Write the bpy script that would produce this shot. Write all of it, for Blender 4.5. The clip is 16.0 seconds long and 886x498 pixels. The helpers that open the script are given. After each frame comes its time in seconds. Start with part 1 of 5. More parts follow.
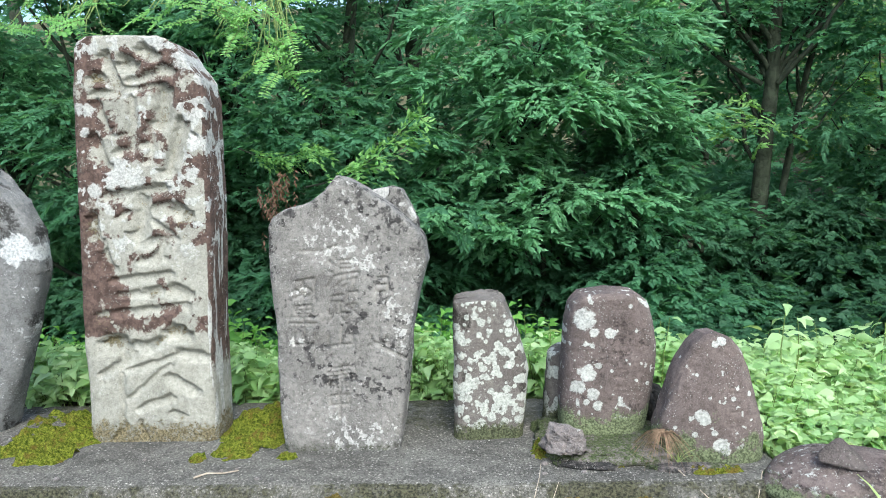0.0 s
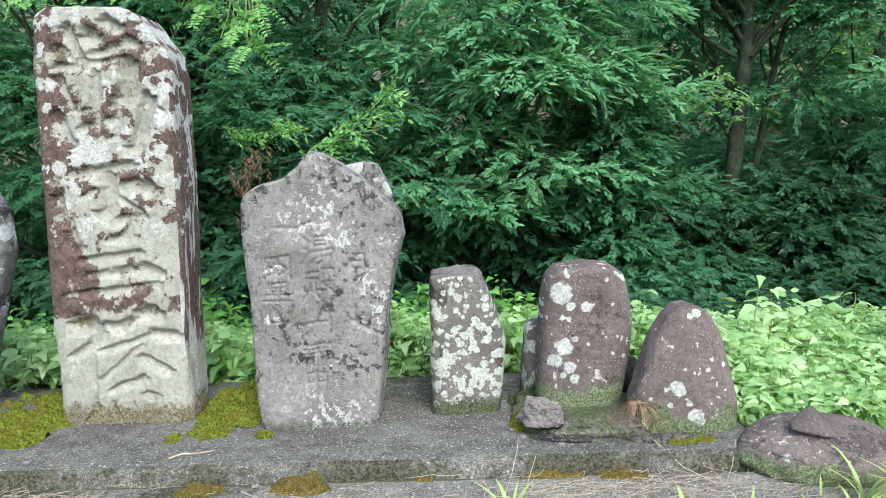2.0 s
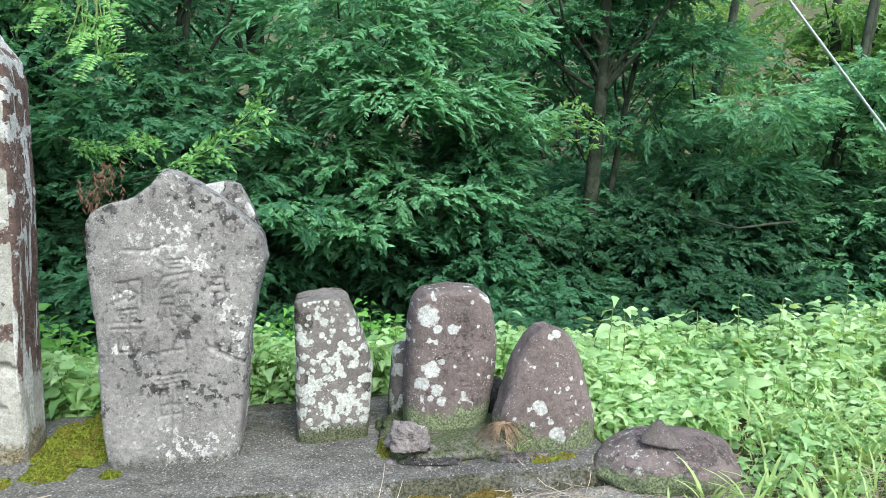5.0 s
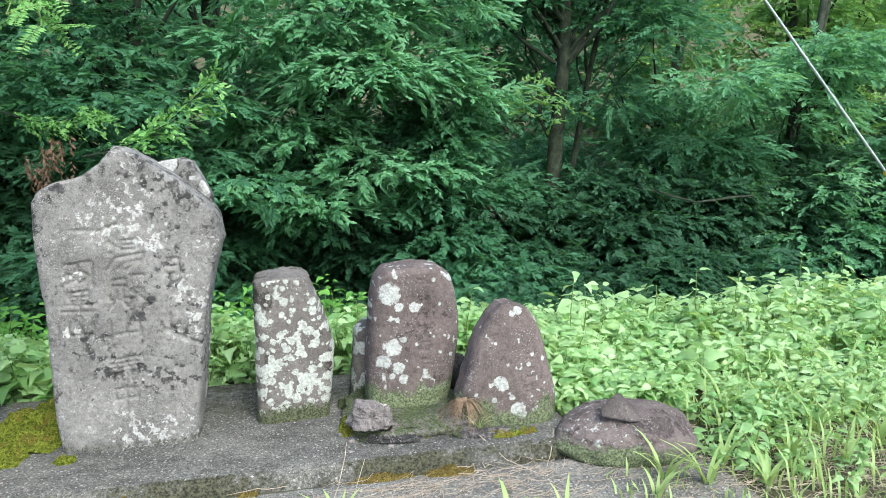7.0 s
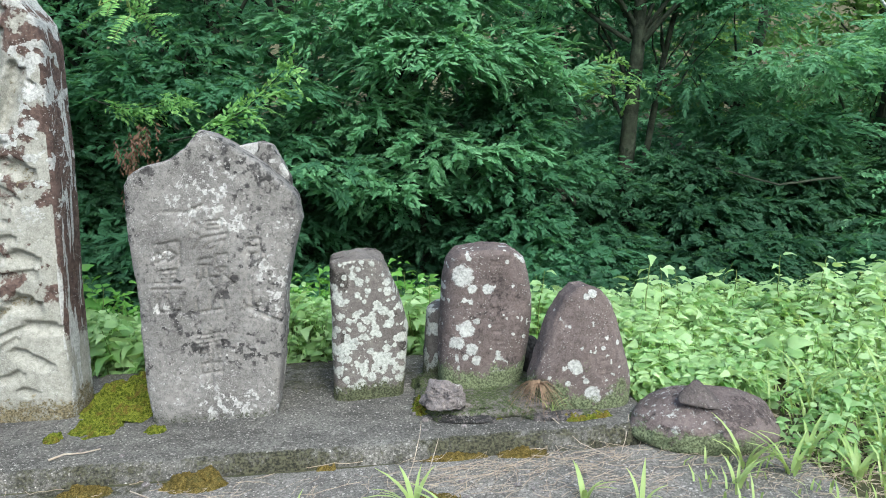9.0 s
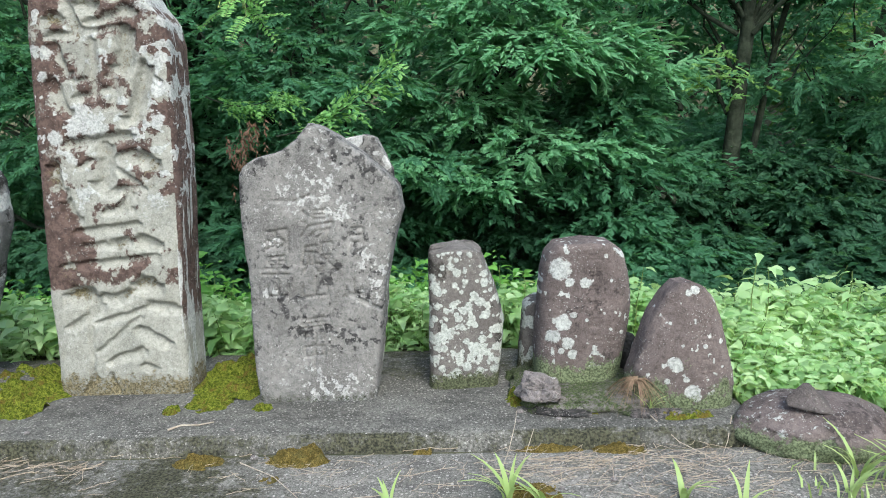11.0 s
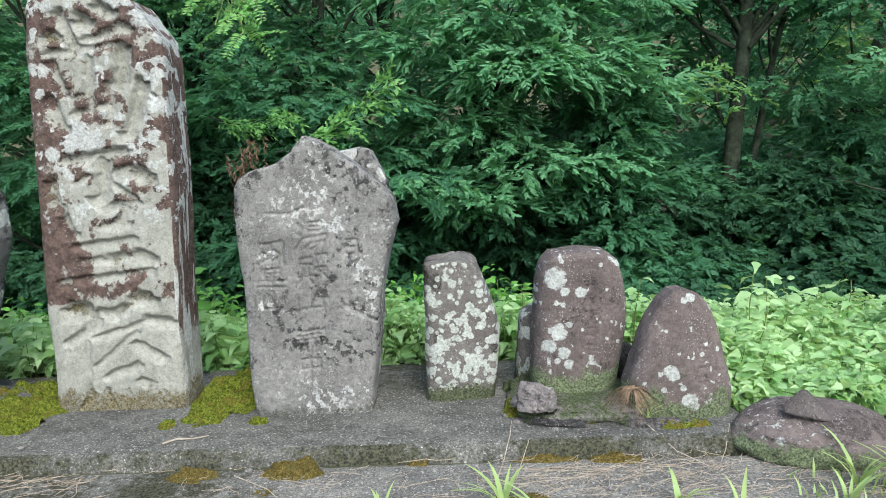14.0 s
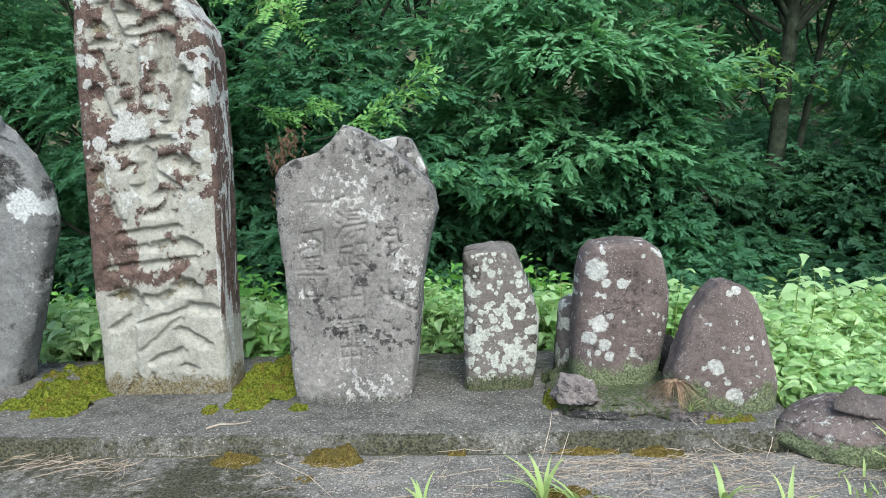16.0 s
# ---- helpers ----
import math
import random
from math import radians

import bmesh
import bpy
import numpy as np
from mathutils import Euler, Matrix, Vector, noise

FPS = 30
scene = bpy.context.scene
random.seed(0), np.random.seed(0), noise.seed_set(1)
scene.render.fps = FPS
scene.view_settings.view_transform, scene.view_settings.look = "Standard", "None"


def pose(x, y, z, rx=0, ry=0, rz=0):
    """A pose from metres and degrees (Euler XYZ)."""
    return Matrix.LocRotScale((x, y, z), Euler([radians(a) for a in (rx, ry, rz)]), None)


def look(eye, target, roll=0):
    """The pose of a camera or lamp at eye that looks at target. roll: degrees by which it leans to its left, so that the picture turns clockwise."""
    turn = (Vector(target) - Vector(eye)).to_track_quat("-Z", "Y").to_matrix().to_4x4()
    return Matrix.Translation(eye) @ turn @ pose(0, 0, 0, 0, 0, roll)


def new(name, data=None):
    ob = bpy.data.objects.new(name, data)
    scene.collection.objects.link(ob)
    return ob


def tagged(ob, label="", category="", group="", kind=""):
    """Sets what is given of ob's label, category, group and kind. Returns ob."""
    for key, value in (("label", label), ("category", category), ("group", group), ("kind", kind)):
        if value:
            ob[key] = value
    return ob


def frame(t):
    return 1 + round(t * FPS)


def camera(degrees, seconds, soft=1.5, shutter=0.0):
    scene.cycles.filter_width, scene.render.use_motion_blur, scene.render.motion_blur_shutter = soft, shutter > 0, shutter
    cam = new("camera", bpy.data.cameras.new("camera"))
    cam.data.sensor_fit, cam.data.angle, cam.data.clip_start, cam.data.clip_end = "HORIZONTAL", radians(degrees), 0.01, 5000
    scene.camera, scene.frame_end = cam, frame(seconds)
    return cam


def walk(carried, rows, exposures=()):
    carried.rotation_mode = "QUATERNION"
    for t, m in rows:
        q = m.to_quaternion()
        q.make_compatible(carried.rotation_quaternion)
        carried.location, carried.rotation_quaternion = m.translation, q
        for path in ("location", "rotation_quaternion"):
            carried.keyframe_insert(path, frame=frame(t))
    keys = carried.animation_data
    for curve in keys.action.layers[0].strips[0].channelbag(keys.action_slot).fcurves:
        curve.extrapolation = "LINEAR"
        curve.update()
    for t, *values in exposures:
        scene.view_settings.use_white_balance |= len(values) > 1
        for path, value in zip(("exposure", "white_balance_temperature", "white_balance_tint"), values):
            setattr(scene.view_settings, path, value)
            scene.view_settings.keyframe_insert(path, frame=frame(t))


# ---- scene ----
EXPO, SKY, SUN = 0.68, 0.21, 1.55
cam = camera(65.0, 16.0, soft=1.0)
# seconds, place of the eye, yaw, pitch and roll in degrees
PATH = [
    (0, -0.000, 0.000, 1.350, 3.90, -5.39, -2.10),
    (0.5, -0.003, 0.006, 1.344, 3.97, -5.96, -2.28),
    (1, -0.001, 0.016, 1.340, 3.29, -6.51, -2.63),
    (1.5, 0.002, 0.025, 1.339, 2.53, -7.07, -2.73),
    (2, 0.005, 0.028, 1.341, 2.10, -7.39, -2.55),
    (2.5, 0.005, 0.024, 1.344, 1.83, -7.06, -2.12),
    (3, 0.006, 0.020, 1.348, 1.25, -6.88, -1.84),
    (3.5, 0.003, 0.018, 1.350, 0.85, -6.27, -1.73),
    (4, 0.008, 0.023, 1.354, 0.21, -6.13, -1.38),
    (4.5, 0.020, 0.038, 1.360, -4.41, -6.09, -0.95),
    (5, 0.031, 0.054, 1.361, -8.50, -6.24, -1.19),
    (5.2, 0.036, 0.063, 1.361, -9.66, -6.43, -1.30),
    (7.3, 0.056, 0.074, 1.368, -11.40, -8.45, -1.39),
    (7.5, 0.056, 0.074, 1.368, -11.36, -8.47, -1.49),
    (8, 0.052, 0.074, 1.367, -10.90, -8.58, -1.33),
    (8.5, 0.041, 0.076, 1.366, -8.76, -8.96, -1.62),
    (9, 0.022, 0.074, 1.361, -5.76, -9.53, -1.89),
    (9.5, 0.001, 0.067, 1.357, -1.38, -10.04, -2.02),
    (10, -0.013, 0.056, 1.352, 0.69, -9.97, -1.80),
    (10.2, -0.018, 0.050, 1.350, 1.25, -9.91, -1.61),
    (12.3, 0.004, 0.030, 1.289, 1.90, -8.22, -2.04),
    (12.5, 0.011, 0.029, 1.286, 1.73, -8.18, -2.01),
    (13, 0.026, 0.027, 1.282, 1.54, -8.11, -2.00),
    (13.5, 0.029, 0.025, 1.283, 1.60, -7.89, -2.15),
    (14, 0.035, 0.028, 1.287, 2.17, -7.67, -2.64),
    (14.5, 0.026, 0.033, 1.288, 2.59, -7.73, -3.16),
    (15, 0.023, 0.040, 1.291, 2.59, -8.19, -3.07),
    (15.5, 0.009, 0.042, 1.296, 3.93, -8.63, -2.86),
    (16, 0.006, 0.042, 1.300, 5.01, -8.62, -2.67),
]
walk(cam, [(t, pose(x, y, z, 90 + p, 0, yaw) @ pose(0, 0, 0, 0, 0, roll)) for t, x, y, z, yaw, p, roll in PATH],
     exposures=[(t, EXPO + e, 6170, 2) for t, e in ((0.0, 0.2), (5.2, 0.28), (8.0, 0.18), (9.5, 0.02), (16.0, -0.03))])

# ---- light: bright overcast sky, soft sun from behind the camera's left shoulder ----
SUN_ELEV, SUN_AZ = radians(47), radians(160)
world = bpy.data.worlds.new("overcast_sky")
scene.world = world
world.use_nodes = True
wn, wl = world.node_tree.nodes, world.node_tree.links
sky = wn.new("ShaderNodeTexSky")
sky.sky_type, sky.sun_disc = "NISHITA", False
sky.sun_elevation, sky.sun_rotation = SUN_ELEV, SUN_AZ
sky.air_density, sky.dust_density, sky.ozone_density = 1.0, 4.0, 1.0
wl.new(sky.outputs["Color"], wn["Background"].inputs["Color"])
wn["Background"].inputs["Strength"].default_value = SKY
sun_data = bpy.data.lights.new("sun", "SUN")
sun_data.energy, sun_data.angle, sun_data.color = SUN, radians(25), (1.0, 0.99, 0.97)
sun = new("sun", sun_data)
sun_dir = Vector((math.sin(SUN_AZ) * math.cos(SUN_ELEV), math.cos(SUN_AZ) * math.cos(SUN_ELEV), math.sin(SUN_ELEV)))
sun.matrix_world = look(sun_dir * 40, (0, 0, 0))

rng = np.random.default_rng(7)

# ---- small tools ----


def hash3(i, j, k):
    n = (i * 374761393 + j * 668265263 + k * 1440662683 + 1013904223) & 0xFFFFFFFF
    n = ((n ^ (n >> 15)) * 2246822519) & 0xFFFFFFFF
    n = ((n ^ (n >> 13)) * 3266489917) & 0xFFFFFFFF
    return ((n ^ (n >> 16)) & 0xFFFFFF) / float(0xFFFFFF)


def vnoise(p):
    """Smooth value noise of an array of places, 0 to 1."""
    q = np.floor(p).astype(np.int64)
    f = p - q
    f = f * f * (3 - 2 * f)
    out = 0.0
    for a in (0, 1):
        for b in (0, 1):
            for c in (0, 1):
                w = (f[:, 0] if a else 1 - f[:, 0]) * (f[:, 1] if b else 1 - f[:, 1]) * (f[:, 2] if c else 1 - f[:, 2])
                out = out + w * hash3(q[:, 0] + a, q[:, 1] + b, q[:, 2] + c)
    return out


def fbm(p, freq, octaves=4, gain=0.5):
    out, amp, total = 0.0, 1.0, 0.0
    for o in range(octaves):
        out = out + amp * vnoise(p * freq * 2.03 ** o + 17.3 * o)
        total, amp = total + amp, amp * gain
    return out / total


def step(x, lo, hi):
    t = np.clip((x - lo) / (hi - lo), 0, 1)
    return t * t * (3 - 2 * t)


def raw_mesh(name, verts, faces, material=None, smooth=True):
    """A mesh from an array of places and an array of corners, three or four a face."""
    me = bpy.data.meshes.new(name)
    faces = np.asarray(faces, np.int32)
    n, k = faces.shape
    me.vertices.add(len(verts))
    me.vertices.foreach_set("co", np.asarray(verts, np.float32).ravel())
    me.loops.add(n * k)
    me.loops.foreach_set("vertex_index", faces.ravel())
    me.polygons.add(n)
    me.polygons.foreach_set("loop_start", np.arange(0, n * k, k, dtype=np.int32))
    me.polygons.foreach_set("use_smooth", np.full(n, smooth))
    me.update(calc_edges=True)
    if material:
        me.materials.append(material)
    return me


def put(name, me, parent=None, label="", category="", group="", kind=""):
    ob = new(name, me)
    if parent:
        ob.parent = parent
    return tagged(ob, label, category, group, kind)


def part(name, bm, material, parent=None, label=""):
    me = bpy.data.meshes.new(name)
    bm.to_mesh(me)
    bm.free()
    me.materials.append(material)
    return put(name, me, parent, label)


def base_empty(name, x, y, z, label, category, group="", kind=""):
    ob = new(name)
    ob.location = (x, y, z)
    ob.empty_display_size = 0.1
    return tagged(ob, label, category, group, kind)


def under(ob, parent):
    """Makes ob a part of parent, staying where it is."""
    ob.parent = parent
    ob.matrix_parent_inverse = Matrix.Translation(-parent.location)
    return ob


def tube(points, radii, sides=8):
    """Places and quads of a tapered round rod along the points."""
    pts = np.asarray(points, float)
    radii = np.broadcast_to(np.asarray(radii, float), (len(pts),))
    way = np.gradient(pts, axis=0)
    way /= np.linalg.norm(way, axis=1, keepdims=True) + 1e-9
    ref = np.where(np.abs(way[:, 2:3]) > 0.9, np.array([[1.0, 0, 0]]), np.array([[0, 0, 1.0]]))
    a = np.cross(way, ref)
    a /= np.linalg.norm(a, axis=1, keepdims=True) + 1e-9
    b = np.cross(way, a)
    ang = np.linspace(0, 2 * np.pi, sides, endpoint=False)
    v = pts[:, None] + radii[:, None, None] * (np.cos(ang)[None, :, None] * a[:, None] + np.sin(ang)[None, :, None] * b[:, None])
    v = v.reshape(-1, 3)
    i = np.arange((len(pts) - 1) * sides)
    r, s = i // sides, i % sides
    n = (s + 1) % sides
    f = np.stack([r * sides + s, r * sides + n, (r + 1) * sides + n, (r + 1) * sides + s], 1)
    return v, f


def gather(pieces):
    """Joins pairs of places and faces."""
    vs, fs, at = [], [], 0
    for v, f in pieces:
        vs.append(v)
        fs.append(f + at)
        at += len(v)
    return np.concatenate(vs), np.concatenate(fs)


# ---- materials ----


class Nodes:
    """A short hand for building a node material."""

    def __init__(self, name):
        self.mat = bpy.data.materials.new(name)
        self.mat.use_nodes = True
        self.n, self.l = self.mat.node_tree.nodes, self.mat.node_tree.links
        self.bsdf = self.n["Principled BSDF"]
        self.out = self.n["Material Output"]
        self.co = self.n.new("ShaderNodeTexCoord").outputs["Object"]

    def set(self, node, key, value):
        if hasattr(value, "links"):
            self.l.new(value, node.inputs[key])
        else:
            node.inputs[key].default_value = value

    def noise(self, scale, detail=4, rough=0.6, co=None):
        t = self.n.new("ShaderNodeTexNoise")
        self.l.new(co or self.co, t.inputs["Vector"])
        t.inputs["Scale"].default_value, t.inputs["Detail"].default_value, t.inputs["Roughness"].default_value = scale, detail, rough
        return t.outputs["Fac"]

    def voronoi(self, scale, feature="F1", out="Distance"):
        t = self.n.new("ShaderNodeTexVoronoi")
        t.feature = feature
        self.l.new(self.co, t.inputs["Vector"])
        t.inputs["Scale"].default_value = scale
        return t.outputs[out]

    def ramp(self, fac, lo, hi):
        t = self.n.new("ShaderNodeMapRange")
        t.interpolation_type = "SMOOTHSTEP"
        self.set(t, "Value", fac)
        t.inputs["From Min"].default_value, t.inputs["From Max"].default_value = lo, hi
        return t.outputs["Result"]

    def math(self, op, a, b=0.0):
        t = self.n.new("ShaderNodeMath")
        t.operation = op
        self.set(t, 0, a)
        self.set(t, 1, b)
        return t.outputs[0]

    def mix(self, fac, a, b):
        t = self.n.new("ShaderNodeMix")
        t.data_type = "RGBA"
        self.set(t, 0, fac)
        self.set(t, 6, a if hasattr(a, "links") else (*a, 1))
        self.set(t, 7, b if hasattr(b, "links") else (*b, 1))
        return t.outputs[2]

    def attr(self, name):
        t = self.n.new("ShaderNodeAttribute")
        t.attribute_name = name
        return t.outputs["Fac"]

    def bump(self, height, strength=0.4, distance=0.004):
        t = self.n.new("ShaderNodeBump")
        self.l.new(height, t.inputs["Height"])
        t.inputs["Strength"].default_value, t.inputs["Distance"].default_value = strength, distance
        self.l.new(t.outputs["Normal"], self.bsdf.inputs["Normal"])

    def done(self, colour, rough=0.9, spec=0.2):
        self.set(self.bsdf, "Base Color", colour if hasattr(colour, "links") else (*colour, 1))
        self.set(self.bsdf, "Roughness", rough)
        self.bsdf.inputs["Specular IOR Level"].default_value = spec
        return self.mat


def stone_material(name, dark, light, lichen, stain, moss, grain=1.0):
    m = Nodes(name)
    big = m.ramp(m.noise(5 * grain, 6, 0.65), 0.32, 0.68)
    fine = m.ramp(m.noise(190 * grain, 3, 0.7), 0.34, 0.66)
    mid = m.ramp(m.noise(42 * grain, 6, 0.75), 0.40, 0.60)
    c = m.mix(big, dark, light)
    c = m.mix(m.math("MULTIPLY", mid, 0.55), c, [v * 0.5 for v in dark])
    c = m.mix(m.math("MULTIPLY", fine, 0.45), c, [min(1, v * 1.45) for v in light])
    edge = m.math("ADD", m.math("MULTIPLY", m.math("SUBTRACT", m.noise(48, 6, 0.8), 0.5), 1.5), m.math("MULTIPLY", m.math("SUBTRACT", m.noise(190, 3, 0.7), 0.5), 0.5))
    st = m.ramp(m.math("ADD", m.attr("stain"), edge), 0.36, 0.60)
    c = m.mix(st, c, m.mix(m.ramp(m.noise(28, 6, 0.75), 0.35, 0.65), stain, [v * 0.42 for v in stain]))
    speck = m.ramp(m.math("ADD", m.voronoi(85), m.math("MULTIPLY", m.ramp(m.noise(7, 4), 0.42, 0.62), -0.16)), 0.10, 0.03)
    c = m.mix(m.math("MULTIPLY", speck, 0.5), c, lichen)
    li = m.ramp(m.math("ADD", m.attr("lichen"), m.math("MULTIPLY", edge, 0.9)), 0.42, 0.60)
    c = m.mix(m.math("MULTIPLY", li, 0.92), c, m.mix(m.ramp(m.noise(75, 5, 0.75), 0.36, 0.66), lichen, [v * 0.5 for v in lichen]))
    mo = m.ramp(m.math("ADD", m.attr("moss"), m.math("MULTIPLY", edge, 1.2)), 0.4, 0.62)
    c = m.mix(mo, c, m.mix(m.ramp(m.noise(110, 4, 0.7), 0.38, 0.62), [v * 0.3 for v in moss], moss))
    h = m.math("ADD", m.math("MULTIPLY", m.noise(75, 8, 0.8), 1.0), m.math("ADD", m.math("MULTIPLY", li, 0.2), m.math("MULTIPLY", mo, m.noise(160, 3, 0.7))))
    m.bump(h, 0.75, 0.007)
    return m.done(c, 0.93, 0.12)


def leaf_material(name, dark, light, trans=0.35, rough=0.45):
    m = Nodes(name)
    geo = m.n.new("ShaderNodeNewGeometry")
    rnd = geo.outputs["Random Per Island"]
    patch = m.ramp(m.noise(1.3, 3), 0.35, 0.65)
    c = m.mix(m.math("ADD", m.math("MULTIPLY", rnd, 0.65), m.math("MULTIPLY", patch, 0.35)), dark, light)
    c = m.mix(m.math("MULTIPLY", m.noise(60, 3), 0.3), c, [v * 0.6 for v in dark])
    mat = m.done(c, rough, 0.35)
    tr = m.n.new("ShaderNodeBsdfTranslucent")
    m.l.new(m.mix(0.5, c, [v * 1.1 for v in (light[0] * 1.3, light[1] * 1.15, light[2] * 0.5)]), tr.inputs["Color"])
    sh = m.n.new("ShaderNodeMixShader")
    sh.inputs[0].default_value = trans
    m.l.new(m.bsdf.outputs[0], sh.inputs[1])
    m.l.new(tr.outputs[0], sh.inputs[2])
    m.l.new(sh.outputs[0], m.out.inputs["Surface"])
    return mat


def concrete_material(name, dark, light, pebble):
    m = Nodes(name)
    big = m.ramp(m.noise(2.2, 6, 0.7), 0.3, 0.7)
    c = m.mix(big, dark, light)
    c = m.mix(m.math("MULTIPLY", m.ramp(m.noise(9, 7, 0.78), 0.44, 0.60), 0.6), c, [v * 0.5 for v in dark])
    c = m.mix(m.math("MULTIPLY", m.ramp(m.noise(85, 6, 0.8), 0.42, 0.60), 0.75), c, [v * 0.32 for v in dark])
    for size, share in ((58, 0.8), (120, 0.7)):
        sep = m.n.new("ShaderNodeSeparateColor")
        m.l.new(m.voronoi(size, out="Color"), sep.inputs[0])
        inside = m.ramp(m.math("ADD", m.voronoi(size), m.math("MULTIPLY", sep.outputs[1], 0.3)), 0.42, 0.34)
        c = m.mix(m.math("MULTIPLY", inside, share), c, m.mix(sep.outputs[0], [v * 0.3 for v in pebble], pebble))
    speck = m.ramp(m.math("ADD", m.voronoi(34), m.math("MULTIPLY", m.noise(11, 2), 0.4)), 0.30, 0.26)
    c = m.mix(m.math("MULTIPLY", speck, 0.9), c, (0.50, 0.49, 0.46))
    # the moss mask holds growth and the darkening that slab() paints in
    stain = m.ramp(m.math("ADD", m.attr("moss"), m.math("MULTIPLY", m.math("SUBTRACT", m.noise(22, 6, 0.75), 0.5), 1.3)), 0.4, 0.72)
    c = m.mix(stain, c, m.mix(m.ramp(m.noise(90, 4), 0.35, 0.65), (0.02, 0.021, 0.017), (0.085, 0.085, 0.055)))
    m.bump(m.math("ADD", m.math("MULTIPLY", m.voronoi(58), -0.5), m.noise(110, 8, 0.8)), 0.9, 0.006)
    return m.done(c, 0.94, 0.12)


def moss_material(name, a, b, c3):
    m = Nodes(name)
    c = m.mix(m.ramp(m.noise(70, 5, 0.7), 0.35, 0.65), a, b)
    c = m.mix(m.ramp(m.noise(12, 5, 0.75), 0.50, 0.66), c, c3)
    c = m.mix(m.math("MULTIPLY", m.ramp(m.noise(260, 3, 0.7), 0.45, 0.6), 0.7), c, [v * 0.25 for v in a])
    m.bump(m.noise(150, 6, 0.75), 1.0, 0.015)
    return m.done(c, 0.97, 0.05)


def plain_material(name, a, b, scale=20, rough=0.8, spec=0.2, bump=0.3, dist=0.004, metal=0.0):
    m = Nodes(name)
    f = m.ramp(m.noise(scale, 5, 0.65), 0.3, 0.7)
    m.bump(m.noise(scale * 3, 4), bump, dist)
    m.bsdf.inputs["Metallic"].default_value = metal
    return m.done(m.mix(f, a, b), rough, spec)


M_TALL = stone_material("pale_lichened_stone", (0.205, 0.208, 0.185), (0.325, 0.326, 0.298), (0.49, 0.505, 0.50), (0.125, 0.088, 0.078), (0.23, 0.20, 0.125))
M_PENT = stone_material("grey_slab_stone", (0.095, 0.092, 0.091), (0.235, 0.23, 0.224), (0.50, 0.505, 0.50), (0.075, 0.073, 0.075), (0.12, 0.13, 0.10))
M_SPOT = stone_material("dark_spotted_stone", (0.082, 0.074, 0.07), (0.17, 0.158, 0.15), (0.50, 0.53, 0.50), (0.06, 0.055, 0.05), (0.12, 0.135, 0.08))
M_BROWN = stone_material("purple_brown_stone", (0.075, 0.062, 0.06), (0.155, 0.128, 0.124), (0.50, 0.52, 0.51), (0.07, 0.058, 0.058), (0.20, 0.24, 0.14))
M_LEFT = stone_material("bluish_grey_stone", (0.085, 0.088, 0.092), (0.19, 0.195, 0.20), (0.52, 0.55, 0.57), (0.05, 0.05, 0.05), (0.45, 0.26, 0.04))
M_ROCK = stone_material("rough_grey_rock", (0.09, 0.08, 0.08), (0.22, 0.20, 0.20), (0.5, 0.5, 0.48), (0.04, 0.04, 0.04), (0.10, 0.13, 0.06))
M_CAP = stone_material("dark_brown_rock", (0.05, 0.044, 0.043), (0.115, 0.10, 0.098), (0.30, 0.31, 0.27), (0.04, 0.04, 0.04), (0.10, 0.13, 0.06))
M_SLAB = concrete_material("weathered_concrete", (0.10, 0.10, 0.094), (0.21, 0.207, 0.193), (0.38, 0.37, 0.35))
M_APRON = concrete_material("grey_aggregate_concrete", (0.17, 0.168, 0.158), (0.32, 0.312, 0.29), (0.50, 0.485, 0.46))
M_MORTAR = concrete_material("rough_mortar", (0.10, 0.10, 0.095), (0.20, 0.195, 0.185), (0.33, 0.32, 0.31))
M_SOIL = plain_material("leaf_litter_soil", (0.05, 0.058, 0.032), (0.11, 0.105, 0.065), 14, 0.95, 0.1, 0.8, 0.02)
M_MOSS = moss_material("yellow_green_moss", (0.055, 0.085, 0.010), (0.26, 0.295, 0.045), (0.18, 0.135, 0.035))
M_MOSS_BROWN = moss_material("ochre_brown_moss", (0.10, 0.08, 0.022), (0.26, 0.20, 0.065), (0.13, 0.12, 0.045))
M_BARK = plain_material("grey_brown_bark", (0.020, 0.026, 0.018), (0.050, 0.062, 0.044), 9, 0.9, 0.15, 0.9, 0.02)
M_TWIG = plain_material("dry_twig", (0.26, 0.22, 0.175), (0.48, 0.43, 0.36), 30, 0.85)
M_STEM = plain_material("green_stem", (0.10, 0.16, 0.04), (0.20, 0.27, 0.09), 30, 0.6)
M_STRAW = plain_material("dry_straw", (0.24, 0.19, 0.145), (0.46, 0.395, 0.31), 30, 0.85)
M_DRYGRASS = plain_material("brown_dry_grass", (0.14, 0.095, 0.065), (0.33, 0.24, 0.165), 30, 0.85)
M_WIRE = plain_material("galvanised_wire", (0.38, 0.42, 0.45), (0.55, 0.6, 0.62), 60, 0.45, 0.5, 0.2, 0.001, 0.6)
M_SLEEVE = plain_material("yellow_plastic", (0.62, 0.40, 0.02), (0.75, 0.5, 0.04), 8, 0.5, 0.4, 0.1)
M_WEED = leaf_material("weed_leaf", (0.12, 0.30, 0.09), (0.56, 0.75, 0.44), 0.42, 0.42)
M_VINE = leaf_material("vine_leaf", (0.07, 0.22, 0.045), (0.20, 0.44, 0.09), 0.4)
M_GRASS = leaf_material("grass_blade", (0.20, 0.33, 0.10), (0.44, 0.57, 0.25), 0.35)
M_ACACIA = leaf_material("bright_pinnate_leaf", (0.10, 0.29, 0.065), (0.25, 0.49, 0.16), 0.42)
